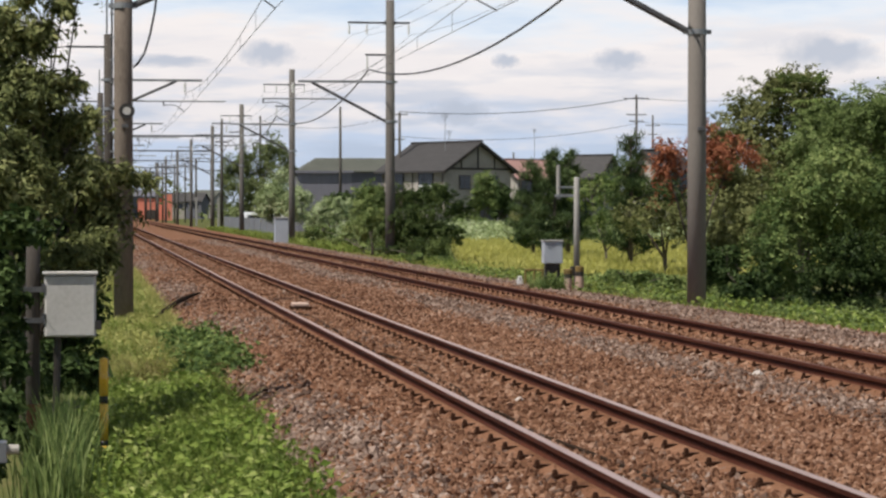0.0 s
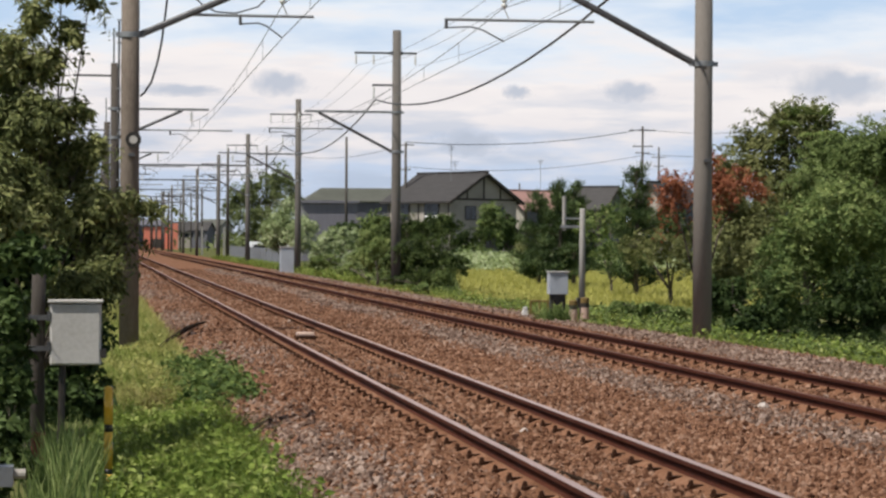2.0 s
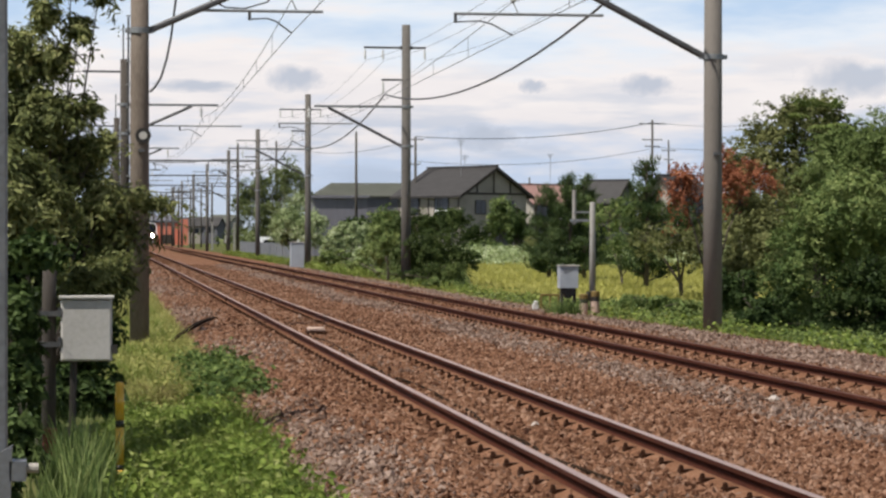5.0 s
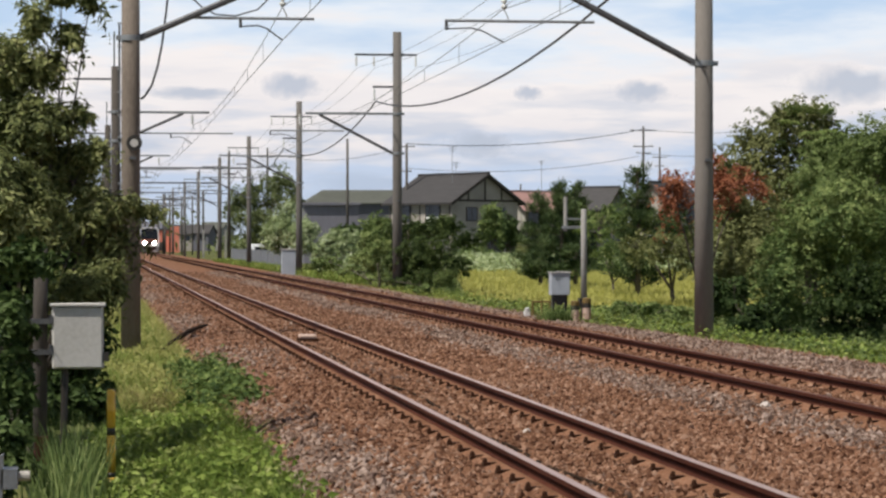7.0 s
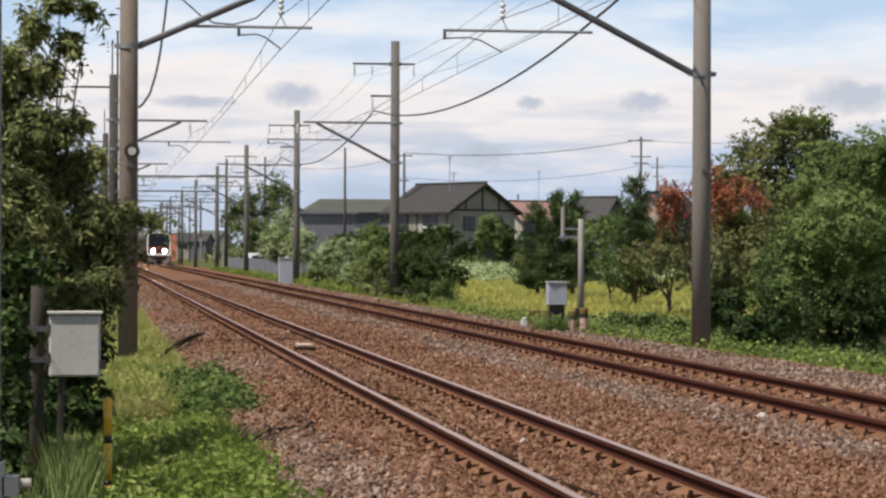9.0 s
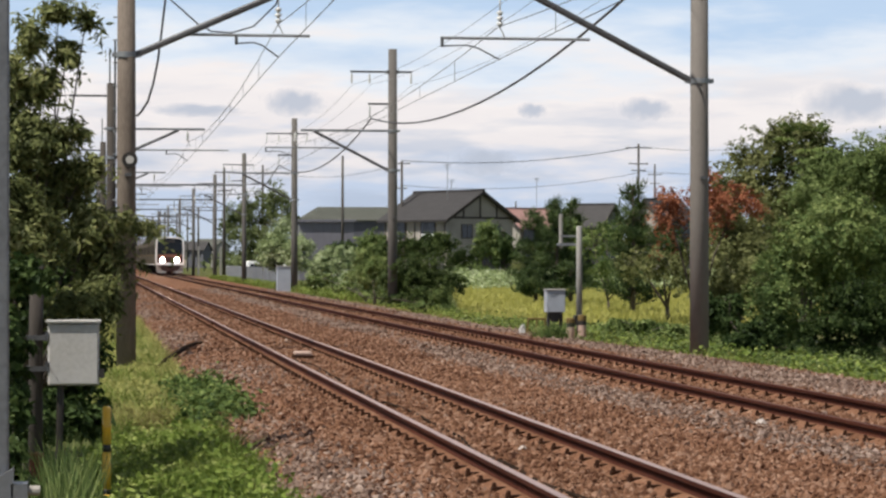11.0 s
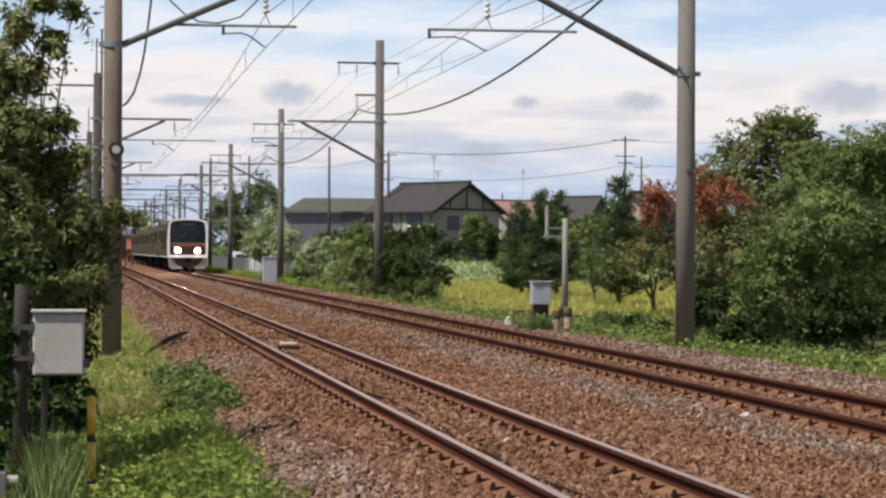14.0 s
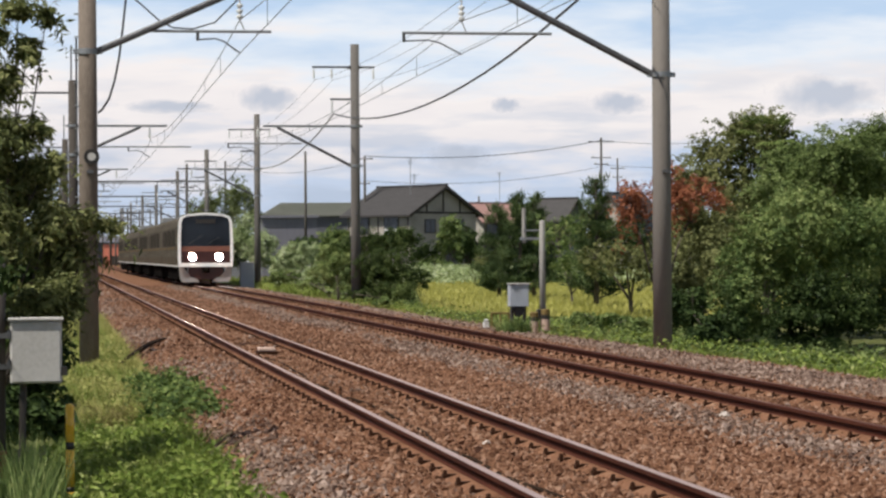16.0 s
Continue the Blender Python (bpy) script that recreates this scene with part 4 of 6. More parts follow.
def build_plants():
    # tree over the equipment box: dense low down, open sprays above
    plant("roadside_tree", "leafy young tree with long drooping leaves beside the equipment box", "tree",
          [blob(0, 70, 23, 60, 56), blob(70, 72, 23, 36, 30), blob(118, 10, 23, 22, 24), blob(50, -10, 23, 32, 26), blob(150, -50, 23, 14, 18), blob(100, -60, 23, 34, 18), blob(40, 180, 23, 84, 60), blob(128, 148, 23, 28, 16), blob(85, 265, 23.4, 70, 60),
           blob(10, 330, 22, 90, 80), blob(140, 345, 23.2, 34, 46), blob(215, 312, 23, 34, 12), blob(256, 318, 23, 22, 12), blob(160, 415, 23.2, 24, 34), blob(-10, 270, 22, 60, 60), blob(150, 220, 23, 30, 26), blob(160, 310, 23, 30, 40), blob(196, 372, 23.2, 22, 34), blob(185, 440, 22.6, 26, 30), blob(140, 455, 22.6, 48, 34)],
          32000, .088, L_TREE, 11, .032, (-.62, 23.2), droop=.55, long=3.4, clumps=8, shell=.35, lobes=30, lobe=(.14, .32), sprigs=560, reach=.2)
    # ivy: the tree's shade is put into the dark leaf colour
    plant("ivy_shrub", "ivy-like shrub under the tree, shade put into its dark leaves", "shrub",
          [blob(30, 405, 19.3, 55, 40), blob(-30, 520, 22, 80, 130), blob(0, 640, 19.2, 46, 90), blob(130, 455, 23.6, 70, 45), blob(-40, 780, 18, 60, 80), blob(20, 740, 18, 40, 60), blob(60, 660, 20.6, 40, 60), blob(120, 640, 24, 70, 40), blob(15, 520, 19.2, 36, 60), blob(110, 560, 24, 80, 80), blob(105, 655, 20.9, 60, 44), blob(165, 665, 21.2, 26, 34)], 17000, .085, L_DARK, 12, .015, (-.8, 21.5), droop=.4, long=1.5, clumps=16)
    # backdrop hedge added to close bright gaps with shade-dark leaves
    plant("shade_hedge", "dense hedge filling in dark shade behind the equipment box", "hedge",
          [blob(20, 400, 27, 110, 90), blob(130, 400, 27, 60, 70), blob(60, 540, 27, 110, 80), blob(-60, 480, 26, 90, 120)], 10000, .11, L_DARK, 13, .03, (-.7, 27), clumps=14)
    # thicket beyond the far track
    plant("round_bush", "large dense green bush overhanging its dark foot", "bush", [blob(1455, 345, 49, 66, 56), blob(1530, 330, 48.5, 90, 70), blob(1415, 405, 49, 56, 56), blob(1610, 345, 48.5, 90, 60), blob(1385, 455, 48.5, 50, 40), blob(1700, 350, 50, 110, 80), blob(1470, 400, 49.5, 50, 40), blob(1400, 500, 49.5, 44, 36)], 54000, .08, L_GREEN, 21, .03, (PX(1520, 53.5), 53.5), clumps=12, lobes=30, lobe=(.22, .42), sprigs=420, reach=.5)
    plant("leafy_tree", "tall bushy dark tree with fronded top", "tree", [blob(1400, 180, 62, 76, 50), blob(1335, 215, 62, 56, 50), blob(1400, 270, 62, 100, 66), blob(1440, 150, 62, 50, 34), blob(1290, 260, 61, 36, 46), blob(1480, 200, 62, 60, 50), blob(1500, 300, 62, 100, 70), blob(1600, 290, 62, 90, 80), blob(1560, 230, 63, 80, 50)], 26000, .11, L_OLIVE, 22, .08, clumps=12, lobes=26, lobe=(.22, .42), sprigs=420, reach=.7)
    plant("yellow_green_tree", "yellow-green leafy tree behind the round bush", "tree", [blob(1510, 225, 59, 74, 46), blob(1585, 215, 58, 80, 66), blob(1470, 265, 58, 60, 40), blob(1660, 225, 59, 80, 90)], 28000, .09, L_YELLOWISH, 23, .06, clumps=12, lobes=26, lobe=(.22, .42), sprigs=420, reach=.6)
    plant("red_leaved_shrub", "shrub with rust-red leaves", "shrub", [blob(1198, 292, 53, 36, 42), blob(1270, 275, 53, 44, 50), blob(1325, 275, 53, 36, 34), blob(1182, 262, 53, 12, 26), blob(1262, 225, 53, 12, 30)], 3000, .085, L_RED, 24, .05, clumps=10, sprigs=90, reach=.35)
    plant("olive_bush", "dark olive tangled bush behind the mast", "bush", [blob(1320, 360, 57, 75, 80), blob(1290, 320, 60, 60, 50), blob(1370, 330, 58, 60, 60), blob(1280, 430, 54, 40, 60), blob(1350, 430, 55, 60, 60)], 20000, .1, L_OLIVE, 25, .07, clumps=20)
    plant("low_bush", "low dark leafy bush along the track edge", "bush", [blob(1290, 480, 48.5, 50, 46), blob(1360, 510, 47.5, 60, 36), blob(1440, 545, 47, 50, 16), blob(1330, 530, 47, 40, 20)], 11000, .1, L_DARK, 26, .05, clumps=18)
    # filler plant: its dark leaves stand for the deep shade under round_bush
    plant("dark_undergrowth", "undergrowth added for the deep shade beneath the overhanging bush", "undergrowth", [blob(1540, 480, 51.5, 110, 70), blob(1640, 470, 51.5, 90, 80), blob(1450, 500, 51, 60, 50), blob(1580, 420, 53, 120, 80), blob(1520, 540, 51, 90, 26)], 20000, .11, L_DARK, 27, .02, clumps=14)
    pine("pine_tree", "young upright pine tree", PX(1126, 85), 85, 4.7, .95, 31)
    pine("pine_tree", "slender dark pine at the field's edge", PX(985, 100), 100, 4.5, 1.1, 32, 7500)
    pine("pine_tree", "slender dark pine at the field's edge", PX(948, 108), 108, 4.2, 1.1, 33, 6000)
    pine("pine_tree", "slender dark pine at the field's edge", PX(1012, 104), 104, 4.6, .8, 36, 5000)
    plant("small_tree", "small tree with sparse olive leaves and bare leaning stem", "tree", [blob(1175, 385, 75, 52, 36), blob(1130, 385, 76, 42, 32), blob(1215, 400, 74, 30, 46)], 4400, .11, L_OLIVE, 34, .07, (PX(1190, 75), 75), clumps=18)
    plant("field_shrub", "green shrub at the edge of the field", "shrub", [blob(1075, 395, 88, 36, 36), blob(1120, 425, 87, 46, 14), blob(1050, 340, 92, 35, 45), blob(1080, 340, 92, 40, 40)], 5200, .11, L_GREEN, 35, .05)
    # bushes along the verge
    plant("spreading_bush", "wide dark spreading bush behind the mast", "bush", [blob(705, 352, 94, 46, 24), blob(765, 350, 93, 50, 24), blob(815, 372, 92, 34, 18), blob(740, 395, 90, 60, 34), blob(790, 412, 90, 36, 22), blob(690, 412, 91, 34, 24), blob(755, 440, 89, 48, 22), blob(700, 445, 90, 34, 14)], 26000, .09, L_DUSKY, 41, .05, (PX(735, 92), 92), clumps=14, lobes=16, lobe=(.22, .46), sprigs=160, reach=.45)
    plant("spreading_bush", "green bush with layered boughs beside the track", "bush", [blob(655, 372, 95, 36, 24), blob(640, 405, 98, 34, 26), blob(675, 395, 94, 30, 26)], 12000, .09, L_GREEN, 42, .05, clumps=14, lobes=16, lobe=(.22, .46), sprigs=90, reach=.45)
    plant("flowering_bush", "tall bush with pale flowering tips", "bush", [blob(490, 345, 142, 44, 40), blob(520, 372, 140, 40, 36), blob(470, 370, 143, 30, 30)], 10000, .17, L_BLOSSOM, 43, .1, clumps=18)
    plant("flowering_bush", "low round bush covered in pale blossom", "bush", [blob(580, 382, 122, 36, 28), blob(612, 372, 124, 26, 24), blob(555, 400, 122, 24, 20)], 8000, .13, L_BLOSSOM, 47, .08, clumps=18)
    plant("verge_shrub", "low tangled shrub between the post and the mast", "shrub", [blob(1100, 490, 60, 26, 14), blob(1160, 498, 58, 36, 16), blob(1205, 505, 56, 26, 16)], 4200, .1, L_GREEN, 46, .02, clumps=12)
    palm("fan_palm", "fan palm with drooping fronds above the thicket", PX(1445, 61.5), 61.5, PZ(176, 61.5), 6)
    plant("verge_shrub", "low green shrub on the verge", "shrub", [blob(560, 412, 118, 40, 16), blob(620, 428, 108, 45, 16), blob(680, 440, 97, 40, 16), blob(740, 456, 80, 34, 12)], 5200, .12, L_GREEN, 44, .04)
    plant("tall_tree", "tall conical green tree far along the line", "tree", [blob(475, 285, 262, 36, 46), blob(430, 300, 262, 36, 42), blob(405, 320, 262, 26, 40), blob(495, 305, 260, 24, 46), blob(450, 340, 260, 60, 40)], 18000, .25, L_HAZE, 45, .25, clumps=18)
    # trees round the houses
    for i, (x, y, d, rx, ry) in enumerate(((858, 335, 215, 24, 40), (840, 405, 200, 40, 22), (890, 350, 222, 20, 30), (830, 395, 180, 45, 20), (1005, 310, 190, 30, 30), (600, 360, 230, 40, 22), (650, 345, 240, 30, 26), (930, 400, 170, 50, 26), (1040, 410, 150, 60, 30), (770, 340, 226, 26, 16), (1130, 330, 170, 40, 30), (1190, 340, 160, 40, 40))):
        plant("garden_tree", "garden tree beside the houses", "tree", [blob(x, y, d, rx, ry), blob(x + rx * .5, y + ry * .5, d, rx * .7, ry * .6), blob(x - rx * .5, y + ry * .55, d, rx * .7, ry * .6)], 4500, .0011 * d, (L_GREEN, L_OLIVE, L_DARK)[i % 3], 50 + i, .09, clumps=14, group="garden trees")
    # hazy woods across the end of the line
    rng = np.random.default_rng(72)
    pts = []
    for k in range(70):
        h = rng.uniform(4, 9)
        pts.append(np.array([[rng.uniform(-70, 30), rng.uniform(690, 760), h * .45]]) + rng.normal(0, 1, (90, 3)) * [[3.5, 2, h * .28]])
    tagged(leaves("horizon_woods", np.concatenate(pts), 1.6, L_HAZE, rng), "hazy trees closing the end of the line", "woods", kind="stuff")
    # far woods
    rng = np.random.default_rng(71)
    pts = []
    for k in range(130):
        x = rng.uniform(24, 260); d = rng.uniform(420, 700)
        h = rng.uniform(2.5, 5.5)
        pts.append(np.array([[x, d, h * .45]]) + rng.normal(0, 1, (90, 3)) * [[3.2, 2, h * .28]])
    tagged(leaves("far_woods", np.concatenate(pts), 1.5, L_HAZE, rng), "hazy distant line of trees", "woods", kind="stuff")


build_plants()


def build_grass():
    rng = np.random.default_rng(81)
    # far verge
    n = 15000
    y = 30 + 130 * rng.uniform(0, 1, n) ** 1.5; x = far_edge(y) + np.abs(rng.normal(0, 1.3, n)) - .05
    z = np.interp(x, [10.3, 11.2, 13, 18], [-.12, -.14, -.25, -.45])
    tagged(blades("verge_grass", np.stack([x, y, z], 1), .14, .02, L_BRIGHT, rng), "ragged green grass along the far verge", "grass", kind="stuff")
    n = 3800
    y = 30 + 60 * rng.uniform(0, 1, n) ** 1.3; x = far_edge(y) + .1 + np.abs(rng.normal(0, .9, n))
    z = np.interp(x, [10.3, 11.2, 13, 18], [-.1, -.08, -.15, -.3]) + rng.uniform(0, .22, n)
    tagged(leaves("verge_weeds", np.stack([x, y, z], 1), .085, L_BRIGHT, rng, droop=.1, long=1.6), "leafy weeds along the far verge", "weeds", kind="stuff")
    n = 7000
    y = rng.uniform(36, 72, n); x = far_edge(y) + .3 + rng.uniform(0, 1, n) ** 1.6 * 6
    z = np.interp(x, [10.3, 11.2, 13, 18], [-.1, -.1, -.2, -.42]) + rng.uniform(0, .16, n)
    tagged(leaves("rough_weeds", np.stack([x, y, z], 1), .11, L_YELLOWISH, rng, droop=.1, long=1.8), "rough weeds between the verge and the field", "weeds", kind="stuff")
    n = 700
    y = rng.uniform(52.6, 53.4, n); x = rng.uniform(PX(950, 53), PX(1004, 53), n)
    tagged(blades("box_grass", np.stack([x, y, np.full(n, -.16)], 1), .42, .018, L_GREEN, rng, lean=.5), "tall grass round the legs of the relay box", "grass", kind="stuff")
    # field
    g = Geo(); g.add([(11.4, 74, -.3), (60, 74, -.3), (75, 168, -.3), (24.2, 168, -.3), (11.4, 74, -.5), (60, 74, -.5), (75, 168, -.5), (24.2, 168, -.5)], [(0, 1, 2, 3), (0, 4, 5, 1), (3, 2, 6, 7), (0, 3, 7, 4), (1, 5, 6, 2)])
    tagged(mesh_ob("rice_field", g, M_RICE), "ripening yellow-green rice field", "field", kind="structure")
    n = 60000
    y = 74 + 92 * rng.uniform(0, 1, n) ** 1.2; x = .138 * y + 1.0 + rng.uniform(0, 26, n)
    tagged(blades("rice_plants", np.stack([x, y, np.full(n, -.32)], 1), .30, .05, L_RICE, rng), "ripening rice plants in the field", "rice", kind="stuff")
    n = 22000
    x = rng.uniform(16, 50, n); y = rng.uniform(150, 190, n)
    tagged(leaves("field_margin", np.stack([x, y, -.3 + rng.uniform(0, 1.25, n)], 1), .24, L_BLOSSOM, rng, droop=0), "tall bright weeds at the far edge of the field", "weeds", kind="stuff")
    # green weeds between the verge and the bushes
    n = 9000
    y = rng.uniform(74, 165, n); x = far_edge(y) + .5 + rng.uniform(0, 1, n) * np.maximum(.4, .138 * y - 9.8)
    tagged(blades("meadow_grass", np.stack([x, y, np.full(n, -.42)], 1), .36, .04, L_GREEN, rng, lean=.5), "rank green grass between the verge and the bushes", "grass", kind="stuff")
    n = 5200
    x = rng.uniform(10.5, 11.7, n); y = rng.uniform(104, 225, n)
    tagged(blades("lineside_grass", np.stack([x, y, np.full(n, -.2)], 1), .5, .06, L_BRIGHT, rng, lean=.6), "bright lineside grass before the sheet fence", "grass", kind="stuff")
    # near side
    n = 12000
    x = .05 + 1.35 * rng.uniform(0, 1, n) ** .9; y = rng.uniform(30, 75, n)
    z = np.interp(x, [.2, 1.0, 1.6], [-.44, -.32, -.12])
    tagged(blades("dry_grass", np.stack([x, y, z], 1), .24, .016, L_STRAW, rng, lean=.5), "pale dry grass on the near shoulder", "grass", kind="stuff")
    n = 9000
    x = rng.uniform(.0, 1.2, n); y = rng.uniform(25, 60, n)
    keep = np.sin(x * 5 + y * .9) + np.sin(y * 2.3 - x * 3) > .7
    x, y = x[keep], y[keep]; n = len(x)
    z = np.interp(x, [.2, 1.0, 1.6], [-.44, -.32, -.12])
    tagged(blades("shoulder_grass", np.stack([x, y, z], 1), .3, .016, L_BRIGHT, rng, lean=.6), "green grass tufts on the near shoulder", "grass", kind="stuff")
    n = 800
    x = rng.normal(-.22, .12, n); y = rng.uniform(17.2, 20.5, n)
    tagged(blades("reed_grass", np.stack([x, y, np.full(n, -.5)], 1), .74, .013, L_GREEN, rng, lean=.2), "tall reed-like grass under the equipment box", "grass", kind="stuff")
    # broad-leaved weeds
    pts = []
    for k in range(420):
        yy = 14 + 13 * rng.uniform() ** 1.1
        xx = rng.uniform(.12, 1.45 - .02 * (yy - 14)) if rng.uniform() < .8 else rng.uniform(-.1, 1.5)
        zz = float(np.interp(xx, [.2, 1.0, 1.6], [-.42, -.30, -.10])) + .04
        hh = .10 + .16 * abs(noise.noise((xx * 1.5, yy * .6, 1)))
        pts.append(np.array([[xx, yy, zz + hh * .6]]) + rng.normal(0, 1, (40, 3)) * [[.09, .14, hh * .45]])
    tagged(leaves("broadleaf_weeds", np.concatenate(pts), .072, L_BRIGHT, rng, droop=.15, long=1.7, up=.25), "bright broad-leaved weeds creeping over the shoulder", "weeds", kind="stuff")
    n = 5200
    x = rng.uniform(.05, 1.4, n); y = rng.uniform(14, 26, n)
    z = np.interp(x, [.2, 1.0, 1.6], [-.44, -.32, -.12])
    tagged(blades("weed_grass", np.stack([x, y, z], 1), .3, .011, L_GRASS, rng, lean=.6), "thin grass blades among the broad-leaved weeds", "grass", kind="stuff")
    n = 3600
    x = rng.uniform(.1, 1.15, n); y = rng.uniform(28, 52, n)
    keep = np.sin(x * 6 + y * 1.1) + np.sin(y * 1.7 - x * 4) > .1
    x, y = x[keep], y[keep]
    z = np.interp(x, [.2, 1.0, 1.6], [-.4, -.28, -.1]) + rng.uniform(0, .22, len(x))
    tagged(leaves("shoulder_weeds", np.stack([x, y, z], 1), .08, L_STRAW, rng, droop=.1, long=1.8, up=.3), "yellowish weeds on the near shoulder", "weeds", kind="stuff")
    n = 2600
    x = rng.uniform(.1, 1.2, n); y = rng.uniform(29.5, 34.5, n)
    z = np.interp(x, [.2, 1.0, 1.6], [-.44, -.32, -.12])
    tagged(blades("withered_grass", np.stack([x, y, z], 1), .2, .014, L_DRY, rng, lean=.9), "withered brown grass on bare soil", "grass", kind="stuff")
    pts = []
    for k in range(150):
        yy = rng.uniform(27, 35); xx = rng.uniform(1.12, 1.8)
        pts.append(np.array([[xx, yy, -.05]]) + rng.normal(0, 1, (26, 3)) * [[.1, .2, .09]])
    tagged(leaves("dark_weeds", np.concatenate(pts), .075, L_MID, rng, droop=.1, long=1.4), "darker clump of weeds spilling over the ballast", "weeds", kind="stuff")


build_grass()


# ---- trackside things ----
def build_equipment_box():
    d = 20.0
    x0, x1 = PX(83, d), PX(172, d)
    z0, z1 = PZ(592, d), PZ(483, d)
    b = empty("equipment_box", (x0 + x1) / 2, d, z0)
    w, h = (x1 - x0) / 2, z1 - z0
    g = Geo(); g.box((-w, -.11, 0), (w, .14, h)); part("body", g, M_BOX, b, bevel=.012)
    g = Geo(); g.box((-w + .012, -.126, .012), (w - .012, -.108, h - .012)); door = part("door", g, M_BOX, b, "plain pale grey door", bevel=.006)
    g = Geo(); g.box((-w - .015, -.15, h), (w + .015, .16, h + .022)); part("lid", g, M_BOX, b, "overhanging drip lid", bevel=.006)
    for zz in (.12, h - .14):
        g = Geo(); g.box((-w - .02, -.13, zz), (-w + .008, -.10, zz + .07)); part("hinge", g, M_STEEL_DARK, b)
    g = Geo(); g.box((w - .005, -.12, .06), (w + .04, -.06, .13)); part("latch", g, M_BLACK, b)
    px = PX(62, d) - (x0 + x1) / 2
    # post colour is dark because the foliage's shade is painted into it
    g = Geo(); g.sweep([(px, .05, -1.55), (px, .05, .4), (px + .01, .05, .95)], [.058, .056, .054], 14); part("post", g, M_POLE_DEEP_BROWN, b, "round post with shade in its dark brown colour", smooth=True)
    for zz in (.13, h - .12):
        g = Geo(); g.box((px - .07, -.03, zz - .02), (-w + .02, .12, zz + .02)); part("clamp", g, M_STEEL_DARK, b)
    g = Geo(); g.sweep([(-w + .1, .02, 0), (-w + .09, .03, -.5), (-w + .03, .05, -1.3)], .03, 8); part("conduit", g, M_BLACK, b, "black cable conduit")
    tagged(b, "pale grey steel equipment box clamped to a round post", "equipment box")


def build_marker_post():
    d = 20.2
    p = empty("marker_post", PX(185, d), d, -.50)
    cuts = [(0, .3, 1), (.3, .34, 0), (.34, .64, 1), (.64, .70, 0), (.70, .98, 1)]
    for a, b, y in cuts:
        g = Geo()
        g.sweep([(0, 0, a), (0, 0, b)], .036, 12)
        part("stripe", g, M_YELLOW if y else M_BLACK, p, "worn yellow band" if y else "black band", smooth=True)
    g = Geo(); g.sweep([(0, 0, .98), (0, 0, 1.0), (0, 0, 1.01)], [.038, .032, .008], 12); part("cap", g, M_YELLOW, p)
    tagged(p, "thin yellow and black striped marker post in the weeds", "marker post")
    q = empty("rusty_can", PX(62, 19.5), 19.5, PZ(760, 19.5))
    g = Geo(); g.sweep([(0, 0, 0), (.01, 0, .22)], [.06, .055], 12)
    part("shell", g, M_RED_RUST, q)
    tagged(q, "rusty red metal stub in the shade", "metal stub")


M_RED_RUST = mat("red_rust", [(.10, .02, .012), (.19, .05, .03)], .8, 8, 40)


